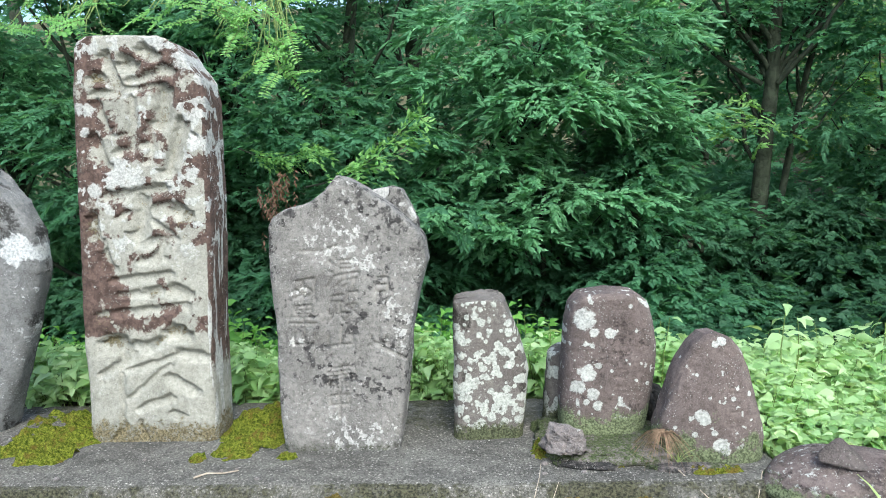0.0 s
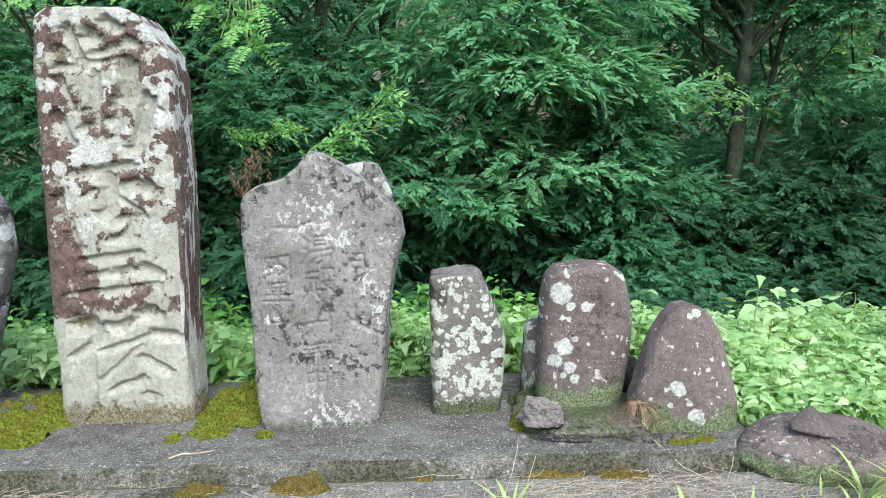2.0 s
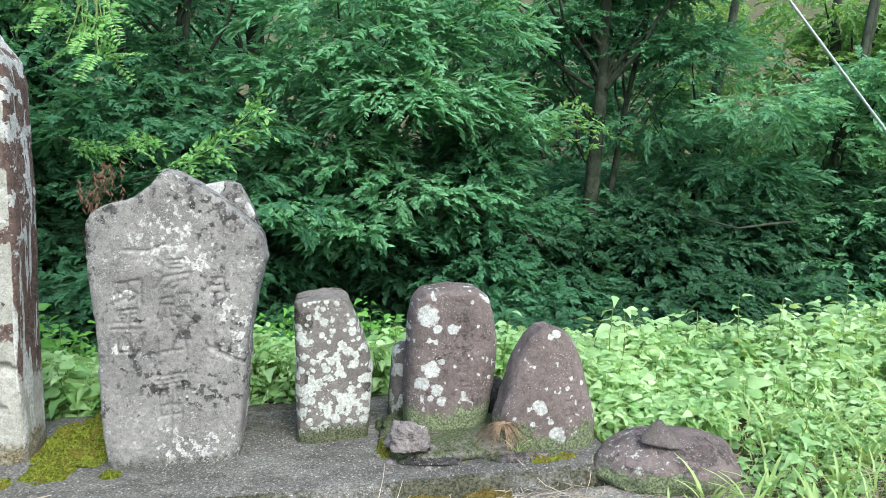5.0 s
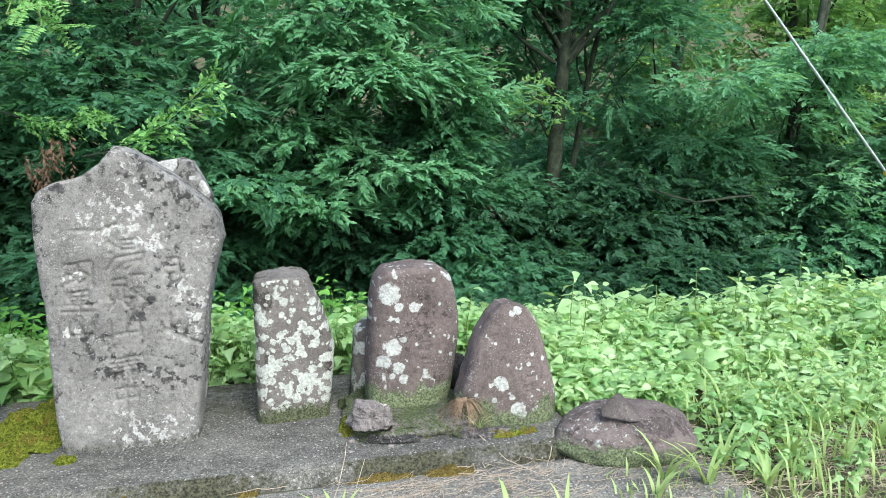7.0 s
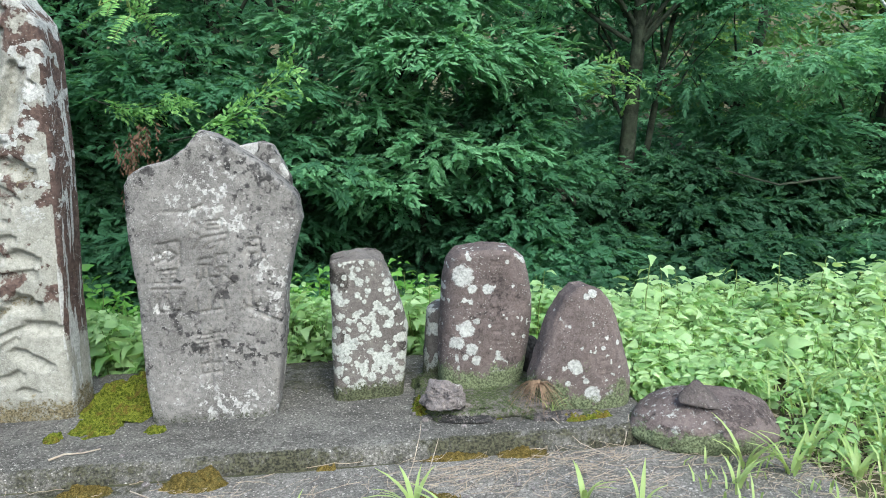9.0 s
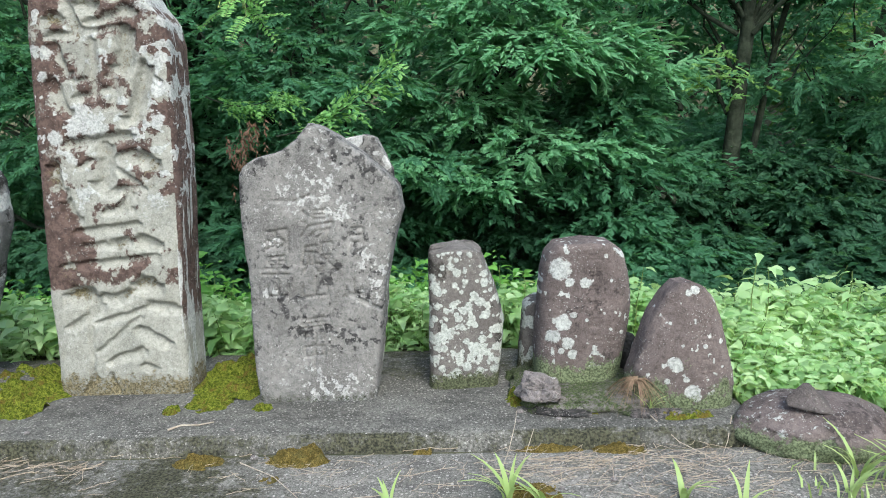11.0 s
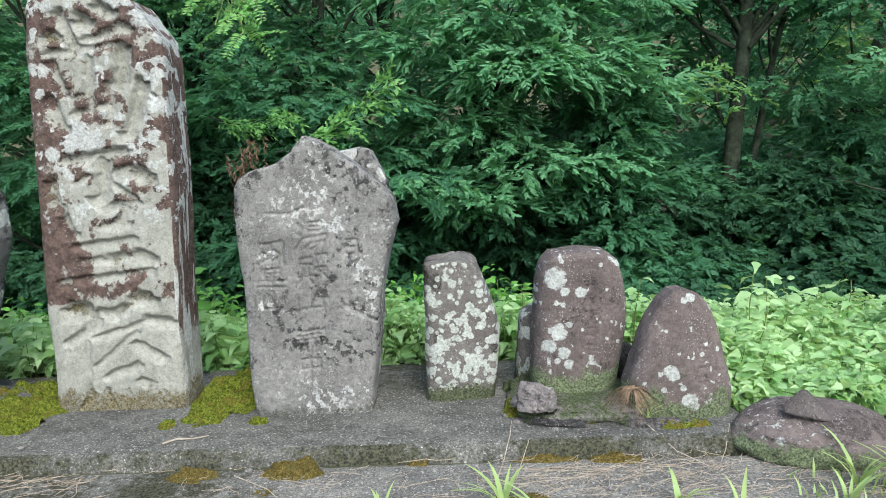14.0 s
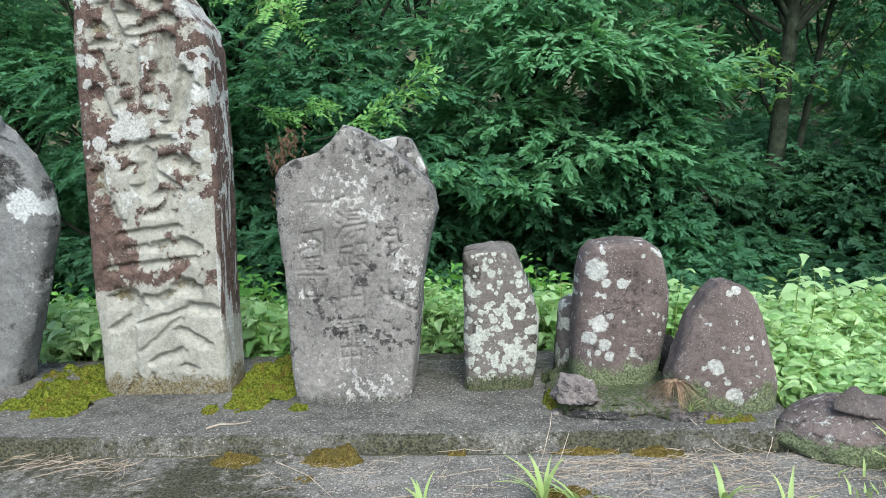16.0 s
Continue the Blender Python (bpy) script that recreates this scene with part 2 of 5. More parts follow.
M_FOREST = leaf_material("forest_leaf", (0.048, 0.155, 0.085), (0.105, 0.275, 0.145), 0.5, 0.65)
M_FOREST_PALE = leaf_material("pale_forest_leaf", (0.075, 0.23, 0.115), (0.20, 0.43, 0.23), 0.45, 0.55)
# lighter, yellower copy of the forest leaf, with sunlight in its colour
M_FOREST_SUN = leaf_material("sun_painted_leaf", (0.08, 0.20, 0.055), (0.22, 0.40, 0.13), 0.45, 0.5)
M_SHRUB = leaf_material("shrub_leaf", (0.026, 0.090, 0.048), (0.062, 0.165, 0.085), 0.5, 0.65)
M_FROND = leaf_material("frond_leaf", (0.11, 0.29, 0.08), (0.27, 0.50, 0.17), 0.4)
M_DEAD = leaf_material("dead_brown_leaf", (0.09, 0.05, 0.03), (0.2, 0.12, 0.08), 0.2)

# ---- ground ----
PLINTH = 0.07


def ground_z(x, y):
    """Flat by the path, falling away behind the plinth, then a wooded hillside."""
    p = np.stack([np.asarray(x, float), np.asarray(y, float), np.zeros_like(x)], -1).reshape(-1, 3)
    bumps = (fbm(p, 0.6, 4) - 0.5).reshape(np.shape(x))
    z = -0.012 - 1.3 * step(y, 4.2, 7.2) + 11 * step(y, 9.5, 34) + 4 * step(y, 34, 90)
    return z + bumps * (0.02 + 0.5 * step(y, 4.5, 7))


def make_ground():
    gx = np.concatenate([[-900, -300, -100, -50], np.linspace(-25, 25, 126), [50, 100, 300, 900]])
    gy = np.concatenate([[-900, -300, -100, -40], np.linspace(-15, 35, 151), [50, 70, 100, 300, 900]])
    X, Y = np.meshgrid(gx, gy)
    V = np.stack([X, Y, ground_z(X, Y)], -1).reshape(-1, 3)
    w = len(gx)
    i = np.arange((len(gy) - 1) * w).reshape(-1, w)[:, :-1].ravel()
    F = np.stack([i, i + 1, i + w + 1, i + w], 1)
    put("ground", raw_mesh("ground", V, F, M_SOIL), None, "brown soil with leaf litter sloping into the woods", "ground", kind="structure")


make_ground()


def slab(name, x0, x1, y0, y1, z0, z1, material, label, cell=0.025, edge=0.018, seed=0.0, wander=0.02):
    """A cast slab with worn, rounded, slightly wandering edges."""
    gx, gy = np.linspace(-1, 1, int((x1 - x0) / cell)), np.linspace(-1, 1, int((y1 - y0) / cell))
    X, Y = np.meshgrid(gx, gy)
    x, y = (x0 + x1) / 2 + X * (x1 - x0) / 2, (y0 + y1) / 2 + Y * (y1 - y0) / 2
    p = np.stack([x, y, x * 0 + seed], -1).reshape(-1, 3)
    z = z1 + 0.012 * (fbm(p, 2.0, 5).reshape(x.shape) - 0.5) + 0.006 * (fbm(p, 14, 3).reshape(x.shape) - 0.5)
    y = y + wander * (fbm(p, 1.7, 4).reshape(x.shape) - 0.5) * (Y < -0.99)
    rim = np.minimum(np.minimum(x - x0, x1 - x), np.minimum(y - y0, y1 - y)).clip(0, 1)
    z = z - edge * (1 - step(rim, -0.02, 0.045)) * (0.5 + fbm(p, 6, 3).reshape(x.shape))
    h, w = x.shape
    V = np.stack([x, y, z], -1).reshape(-1, 3)
    i = np.arange(h * w).reshape(h, w)
    F = np.stack([i[:-1, :-1], i[:-1, 1:], i[1:, 1:], i[1:, :-1]], -1).reshape(-1, 4)
    loop = np.concatenate([i[0, :-1], i[:-1, -1], i[-1, :0:-1], i[:0:-1, 0]])
    nxt = np.roll(loop, -1)
    low = V[loop].copy()
    low[:, 2] = z0
    low[:, 1] -= 0.012 * (low[:, 1] < y0 + 0.05)
    j = len(V) + np.arange(len(loop))
    side = np.stack([loop, j, np.roll(j, -1), nxt], 1)
    V = np.concatenate([V, low])
    me = raw_mesh(name, V, np.concatenate([F, side]), material)
    # front face: its shadow line is painted dark along with damp moss
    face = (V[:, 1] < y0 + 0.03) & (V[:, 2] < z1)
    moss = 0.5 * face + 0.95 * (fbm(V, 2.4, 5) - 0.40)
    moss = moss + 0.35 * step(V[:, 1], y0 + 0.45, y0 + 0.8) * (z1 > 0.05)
    # pavement only: a darker shade towards the left is painted into the colour
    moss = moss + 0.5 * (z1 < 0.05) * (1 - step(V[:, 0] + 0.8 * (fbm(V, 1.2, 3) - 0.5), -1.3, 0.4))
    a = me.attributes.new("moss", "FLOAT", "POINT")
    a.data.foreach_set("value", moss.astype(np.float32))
    return put(name, me, None, label, name.split("_")[-1], kind="structure")


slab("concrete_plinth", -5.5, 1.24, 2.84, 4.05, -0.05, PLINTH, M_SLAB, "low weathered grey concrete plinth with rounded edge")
slab("concrete_pavement", -6.0, 1.75, -1.2, 2.835, -0.10, 0.0, M_APRON, "grey aggregate concrete pavement with moss stains and darker shade painted in at left", seed=5.0)

# ---- stones ----


def stone_mesh(name, left, right, top, yfront, depth, zb, square, rim, material, cell=0.006, rough=0.012, strokes=(), lean=0.0, scoop=False,
               lichen=None, stain=None, moss=None, seed=0.0, bulge=0.0, chisel=0.0, taper=1.0):
    """An upright stone. left, right: (height share, x); top: (place across from -1 to 1, z); square: how boxy its plan is;
    rim: share of the plan that the rounded top edge takes; strokes: (x, z, x, z, width, depth) cut into the front."""
    hw0 = (right[0][1] - left[0][1]) / 2
    H = max(z for _, z in top) - zb
    n_ring, n_loop = int(H / cell), int(4 * (hw0 + depth / 2) / cell)
    a = np.linspace(0, 2 * np.pi, 4000)
    sx, sy = np.sign(np.cos(a)) * np.abs(np.cos(a)) ** (2 / square), np.sign(np.sin(a)) * np.abs(np.sin(a)) ** (2 / square)
    run = np.concatenate([[0], np.cumsum(np.hypot(np.diff(sx) * hw0, np.diff(sy) * depth / 2))])
    at = np.linspace(0, run[-1], n_loop, endpoint=False)
    U, W = np.interp(at, run, sx), np.interp(at, run, sy)
    lv, lx = np.array(left).T
    rv, rx = np.array(right).T
    tu, tz = np.array(top).T
    v = np.linspace(0, 1, n_ring)
    n_cap = max(8, int(min(hw0, depth / 2) / cell))
    ang = np.linspace(0, np.pi / 2, 9)[1:]
    k = np.concatenate([np.ones(n_ring), 1 - rim + rim * np.cos(ang), np.linspace(1 - rim, 0.0, n_cap)[1:]])
    drop = np.concatenate([np.zeros(n_ring), np.sin(ang), np.ones(n_cap - 1)])
    vv = np.concatenate([v, np.ones(len(k) - n_ring)])
    xl, xr = np.interp(vv, lv, lx), np.interp(vv, rv, rx)
    u, w = k[:, None] * U[None], k[:, None] * W[None]
    X = (xl + xr)[:, None] / 2 + (xr - xl)[:, None] / 2 * u
    rise = rim * min(hw0, depth / 2) * 1.1
    Z = zb + vv[:, None] * (np.interp(u, tu, tz) - rise - zb) + drop[:, None] * rise
    w = w * np.interp(vv, [0, 0.55, 0.85, 1], [1, 1, (1 + 2 * taper) / 3, taper])[:, None]
    Y = yfront + depth / 2 * (1 + w * (1 + bulge * np.sin(np.pi * vv.clip(0, 1))[:, None])) + lean * (Z - zb)
    V = np.stack([X, Y, Z], -1).reshape(-1, 3)
    R = len(k)
    i = np.arange((R - 1) * n_loop)
    r, s = i // n_loop, i % n_loop
    n = (s + 1) % n_loop
    F = np.stack([r * n_loop + s, r * n_loop + n, (r + 1) * n_loop + n, (r + 1) * n_loop + s], 1)
    # relief along the normals
    me = raw_mesh(name, V, F)
    N = np.empty(len(V) * 3, np.float32)
    me.vertices.foreach_get("normal", N)
    N = N.reshape(-1, 3).astype(float)
    P = V + seed
    d = rough * 2.2 * (fbm(P, 3.5, 4) - 0.5) + rough * 0.8 * (fbm(P, 18, 4) - 0.5) + rough * 0.3 * (fbm(P, 75, 2) - 0.5)
    if chisel:
        ridge = np.abs(fbm(P, 7, 3) - 0.5)
        d -= chisel * (1 - step(ridge, 0.0, 0.03))
    front = step(-N[:, 1], 0.35, 0.8)
    cut = np.zeros(len(V))
    if len(strokes):
        wob = (0.022 if scoop else 0.006) * np.stack([fbm(P, 24, 3) - 0.5, fbm(P + 9.0, 24, 3) - 0.5], 1)
        for x0, z0, x1, z1, width, deep in strokes:
            near = (np.abs(V[:, 0] - (x0 + x1) / 2) < abs(x1 - x0) / 2 + width * 1.6) & (np.abs(V[:, 2] - (z0 + z1) / 2) < abs(z1 - z0) / 2 + width * 1.6)
            q = V[near][:, [0, 2]] + wob[near]
            b = np.array([x1 - x0, z1 - z0])
            t = np.clip(((q - [x0, z0]) @ b) / (b @ b + 1e-9), 0, 1)
            gap = q - [x0, z0] - t[:, None] * b
            dist = np.hypot(*gap.T)
            if scoop:
                # chiselled hollow: steep above, running out gently below
                reach = width * np.where(gap[:, 1] > 0, 1.05, 2.3) * (0.75 + 0.6 * fbm(P[near], 22, 3))
                cut[near] = np.maximum(cut[near], deep * (1 - step(dist, reach * 0.1, reach)))
            else:
                cut[near] = np.maximum(cut[near], deep * (1 - step(dist, width * 0.45, width * 1.05)))
    V = V + N * d[:, None]
    V[:, 1] += cut * front
    me.vertices.foreach_set("co", V.astype(np.float32).ravel())
    me.update()
    me.materials.append(material)
    info = dict(x=V[:, 0], y=V[:, 1], z=V[:, 2], N=N, P=P, cut=cut, front=front)
    for key, fn in (("lichen", lichen), ("stain", stain), ("moss", moss)):
        at = me.attributes.new(key, "FLOAT", "POINT")
        at.data.foreach_set("value", (fn(info) if fn else np.zeros(len(V))).astype(np.float32))
    return me


def spots(info, marks, fuzz=0.35):
    """Soft discs on the front: (x, z, radius)."""
    out = np.zeros(len(info["x"]))
    wob = fuzz * (fbm(info["P"], 45, 3) - 0.5) * 2
    for x, z, r in marks:
        d = np.hypot(info["x"] - x, info["z"] - z) / r
        out = np.maximum(out, np.clip(1.0 - 0.5 * d ** 2 + wob * 0.6, 0, 1) * (d < 1.5))
    return out * (1 - step(info["N"][:, 2], 0.45, 0.8))


def scattered(count, x0, x1, z0, z1, r0, r1, seed):
    g = np.random.default_rng(seed)
    return np.stack([g.uniform(x0, x1, count), g.uniform(z0, z1, count), r0 + (r1 - r0) * g.random(count) ** 2.5], 1)


TALL_SIGN_A = [
    (-1.867, 2.048, -1.813, 1.895, 0.025), (-1.931, 1.941, -1.899, 1.940, 0.025), (-1.775, 2.011, -1.752, 2.007, 0.033), (-1.667, 2.068, -1.629, 2.044, 0.027),
    (-1.754, 1.919, -1.616, 1.946, 0.019), (-1.595, 1.967, -1.552, 1.959, 0.025), (-1.941, 1.859, -1.578, 1.887, 0.016), (-1.591, 1.868, -1.617, 1.715, 0.033),
    (-1.930, 1.823, -1.895, 1.691, 0.025), (-1.755, 1.832, -1.769, 1.583, 0.019), (-1.857, 1.648, -1.755, 1.652, 0.011), (-1.849, 1.569, -1.761, 1.582, 0.016),
    (-1.959, 1.652, -1.910, 1.510, 0.022), (-1.682, 1.665, -1.534, 1.712, 0.014), (-1.517, 1.700, -1.592, 1.475, 0.030), (-1.654, 1.650, -1.687, 1.524, 0.016),
    (-1.730, 1.601, -1.663, 1.606, 0.014), (-1.503, 1.666, -1.444, 1.636, 0.011),
]
TALL_SIGN_B = [
    (-1.911, 1.354, -1.616, 1.386, 0.022), (-1.748, 1.343, -1.771, 1.171, 0.033), (-1.727, 1.269, -1.593, 1.301, 0.019), (-1.566, 1.283, -1.527, 1.259, 0.030),
    (-1.991, 1.252, -1.984, 1.131, 0.025), (-1.710, 1.234, -1.599, 1.154, 0.016), (-1.877, 1.240, -1.786, 1.274, 0.011),
]
TALL_SIGN_C = [
    (-1.755, 1.113, -1.589, 1.133, 0.019), (-1.644, 1.104, -1.696, 1.031, 0.022), (-1.950, 1.070, -1.924, 0.991, 0.022), (-1.762, 1.018, -1.643, 1.032, 0.014),
    (-1.919, 0.919, -1.620, 0.951, 0.016), (-1.888, 0.851, -1.790, 0.854, 0.014), (-1.745, 0.856, -1.679, 0.872, 0.019), (-1.602, 0.878, -1.545, 0.854, 0.025),
    (-2.008, 0.749, -1.544, 0.787, 0.016), (-1.568, 0.785, -1.544, 0.778, 0.014),
]
TALL_SIGN_D = [
    (-1.963, 0.610, -1.897, 0.599, 0.036), (-1.905, 0.582, -1.912, 0.499, 0.022), (-1.832, 0.595, -1.761, 0.579, 0.022), (-1.761, 0.579, -1.625, 0.646, 0.019),
    (-1.624, 0.661, -1.577, 0.651, 0.033), (-1.859, 0.551, -1.906, 0.493, 0.022), (-1.906, 0.493, -2.020, 0.436, 0.014), (-1.873, 0.454, -1.623, 0.523, 0.014),
    (-1.598, 0.540, -1.480, 0.526, 0.022), (-1.892, 0.302, -1.656, 0.476, 0.011), (-1.911, 0.440, -1.929, 0.140, 0.011), (-1.660, 0.420, -1.529, 0.344, 0.019),
    (-1.823, 0.259, -1.662, 0.310, 0.016), (-1.650, 0.232, -1.604, 0.214, 0.016), (-1.973, 0.095, -1.903, 0.170, 0.011), (-1.829, 0.184, -1.811, 0.102, 0.011),
]
SIGN_HANE = [
    (-0.942, 0.907, -0.896, 0.912), (-0.896, 0.912, -0.902, 0.810), (-0.938, 0.868, -0.917, 0.850), (-0.943, 0.825, -0.910, 0.844),
    (-0.884, 0.917, -0.839, 0.919), (-0.839, 0.919, -0.845, 0.814), (-0.881, 0.877, -0.859, 0.860), (-0.884, 0.830, -0.853, 0.852),
]
SIGN_KURO = [
    (-0.937, 0.788, -0.863, 0.792), (-0.937, 0.788, -0.940, 0.748), (-0.863, 0.792, -0.865, 0.747), (-0.938, 0.768, -0.864, 0.769),
    (-0.940, 0.748, -0.865, 0.749), (-0.900, 0.789, -0.904, 0.708), (-0.958, 0.732, -0.849, 0.735), (-0.977, 0.704, -0.845, 0.703),
]
SIGN_YAMA_A = [
    (-0.956, 0.657, -0.960, 0.600), (-0.960, 0.600, -0.856, 0.603), (-0.853, 0.655, -0.857, 0.592), (-0.903, 0.679, -0.908, 0.602),
]
SIGN_YU = [
    (-0.767, 0.998, -0.748, 0.984), (-0.777, 0.953, -0.757, 0.946), (-0.775, 0.884, -0.747, 0.928), (-0.716, 1.002, -0.654, 1.006),
    (-0.716, 1.002, -0.718, 0.963), (-0.654, 1.006, -0.656, 0.966), (-0.717, 0.983, -0.655, 0.986), (-0.718, 0.963, -0.656, 0.966),
    (-0.740, 0.930, -0.633, 0.944), (-0.686, 0.928, -0.733, 0.882), (-0.710, 0.904, -0.642, 0.914), (-0.642, 0.914, -0.661, 0.866),
    (-0.664, 0.905, -0.700, 0.873),
]
SIGN_TONO = [
    (-0.764, 0.829, -0.711, 0.839), (-0.764, 0.829, -0.786, 0.748), (-0.760, 0.806, -0.712, 0.807), (-0.749, 0.789, -0.752, 0.749),
    (-0.724, 0.791, -0.727, 0.749), (-0.782, 0.743, -0.681, 0.753), (-0.758, 0.738, -0.774, 0.714), (-0.724, 0.737, -0.706, 0.712),
    (-0.684, 0.850, -0.638, 0.852), (-0.684, 0.850, -0.687, 0.810), (-0.638, 0.852, -0.633, 0.814), (-0.687, 0.788, -0.645, 0.792),
    (-0.645, 0.792, -0.696, 0.716), (-0.677, 0.776, -0.615, 0.714),
]
SIGN_YAMA_B = [
    (-0.786, 0.642, -0.788, 0.588), (-0.800, 0.589, -0.677, 0.600), (-0.672, 0.645, -0.663, 0.582), (-0.720, 0.692, -0.725, 0.598),
]
SIGN_TSUKI = [
    (-0.541, 0.913, -0.552, 0.801), (-0.541, 0.913, -0.489, 0.915), (-0.489, 0.915, -0.494, 0.800), (-0.536, 0.879, -0.495, 0.881),
    (-0.540, 0.846, -0.496, 0.847),
]
SIGN_YAMA_C = [
    (-0.576, 0.632, -0.578, 0.595), (-0.589, 0.591, -0.510, 0.602), (-0.540, 0.671, -0.544, 0.601), (-0.508, 0.630, -0.510, 0.594),
]
SIGN_KOU = [
    (-0.792, 0.480, -0.759, 0.482), (-0.800, 0.459, -0.760, 0.461), (-0.794, 0.439, -0.761, 0.441), (-0.792, 0.417, -0.765, 0.418),
    (-0.793, 0.391, -0.766, 0.391), (-0.792, 0.417, -0.793, 0.391), (-0.765, 0.418, -0.766, 0.391), (-0.745, 0.484, -0.691, 0.488),
    (-0.746, 0.465, -0.692, 0.468), (-0.731, 0.495, -0.734, 0.445), (-0.704, 0.497, -0.707, 0.444), (-0.750, 0.443, -0.691, 0.448),
    (-0.741, 0.426, -0.700, 0.429), (-0.741, 0.426, -0.744, 0.377), (-0.700, 0.429, -0.702, 0.376), (-0.743, 0.403, -0.701, 0.406),
    (-0.720, 0.443, -0.723, 0.380),
]
SIGN_NAKA = [
    (-0.793, 0.343, -0.698, 0.349), (-0.793, 0.343, -0.793, 0.296), (-0.698, 0.349, -0.703, 0.298), (-0.795, 0.296, -0.700, 0.304),
    (-0.745, 0.363, -0.752, 0.213),
]
MARKS_ARCH = [
    (0.388, 0.784, 0.024), (0.434, 0.688, 0.052), (0.550, 0.619, 0.026), (0.719, 0.790, 0.037), (0.741, 0.764, 0.031), (0.444, 0.430, 0.040),
    (0.398, 0.360, 0.034), (0.464, 0.329, 0.031), (0.486, 0.273, 0.024), (0.434, 0.289, 0.015), (0.578, 0.216, 0.020), (0.615, 0.206, 0.014),
    (0.699, 0.224, 0.018), (0.674, 0.627, 0.009), (0.723, 0.372, 0.011), (0.646, 0.747, 0.011), (0.468, 0.560, 0.011), (0.477, 0.624, 0.021),
    (0.344, 0.627, 0.015), (0.340, 0.566, 0.012), (0.555, 0.440, 0.009),
]
MARKS_CONE = [
    (0.907, 0.290, 0.031), (0.918, 0.267, 0.024), (0.990, 0.152, 0.034), (1.009, 0.130, 0.024), (0.960, 0.094, 0.023), (0.960, 0.212, 0.015),
    (1.043, 0.364, 0.011), (1.119, 0.380, 0.011), (0.891, 0.469, 0.009), (1.002, 0.618, 0.021), (0.974, 0.604, 0.015), (0.862, 0.279, 0.012),
    (0.876, 0.206, 0.014),
]
MARKS_LEFT = [
    (-2.386, 1.323, 0.030), (-2.422, 1.102, 0.074), (-2.338, 1.071, 0.040), (-2.421, 1.482, 0.019),
]
MARKS_TALL = [
    (-1.438, 1.593, 0.051), (-1.469, 1.453, 0.034), (-1.593, 1.384, 0.038), (-1.838, 1.467, 0.081), (-1.758, 1.424, 0.047), (-1.967, 1.775, 0.040),
    (-2.029, 1.784, 0.034), (-2.004, 1.669, 0.027), (-1.911, 1.279, 0.024), (-1.458, 1.706, 0.040), (-1.388, 1.914, 0.047), (-1.621, 2.095, 0.067),
    (-1.463, 2.009, 0.067), (-1.512, 2.089, 0.054), (-1.973, 1.377, 0.040),
]


def cutting(signs, width, deep):
    return [(*s[:4], s[4] * 1.25 if len(s) > 4 else width, min(deep, s[4] * 1.35) if len(s) > 4 else deep) for sign in signs for s in sign]


def worn_writing(x, z0, z1, size, seed, deep=0.003):
    """A column of weathered, unreadable signs as plain short bars."""
    g = np.random.default_rng(seed)
    out, z = [], z1
    while z > z0:
        for _ in range(4):
            h = z - g.uniform(0.1, 0.8) * size
            out.append((x - size * g.uniform(0.2, 0.5), h, x + size * g.uniform(0.2, 0.5), h + g.uniform(-0.004, 0.004), 0.0055, deep))
        s = x + g.uniform(-0.3, 0.3) * size
        out.append((s, z - 0.1 * size, s, z - 0.8 * size, 0.0055, deep))
        z -= size * 1.25
    return out


# tall squared pillar with deep carving
def tall_stain(i):
    x, z = i["x"], i["z"]
    n = fbm(i["P"], 9, 5, 0.65)
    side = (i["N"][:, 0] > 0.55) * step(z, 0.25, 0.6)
    leftb = (1 - step(x, -2.03, -1.86)) * step(z, 0.60, 0.68)
    body = step(z, 0.58, 0.7) * step(n, 0.42, 0.57) * 0.72
    rightb = step(x, -1.52, -1.44) * step(z, 1.0, 1.25) * (1 - step(z, 1.75, 1.9)) * 0.25
    mid = step(z, 0.62, 0.66) * (1 - step(z, 0.75, 0.80)) * 0.15
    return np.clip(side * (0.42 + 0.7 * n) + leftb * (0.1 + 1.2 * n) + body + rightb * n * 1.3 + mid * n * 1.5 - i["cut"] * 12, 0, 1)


def tall_lichen(i):
    n = fbm(i["P"], 26, 4)
    white = step(n, 0.52, 0.62) * (0.35 + 0.4 * step(i["z"], 0.9, 1.2)) * (fbm(i["P"], 4, 3) > 0.42)
    streak = 0.7 * (i["N"][:, 0] > 0.5) * step(fbm(i["P"] * [1, 5, 0.45], 9, 4), 0.53, 0.60)
    return np.maximum(np.maximum(spots(i, MARKS_TALL, 0.8) * 0.9, streak), white * 0.95) - i["cut"] * 14


def tall_moss(i):
    return 0.62 * (1 - step(i["z"] + 0.08 * (fbm(i["P"], 8, 3) - 0.5), 0.11, 0.26)) + 0.3 * step(fbm(i["P"], 6, 3), 0.55, 0.7) + i["cut"] * 8.5 * (0.6 + 0.8 * fbm(i["P"], 5, 3))


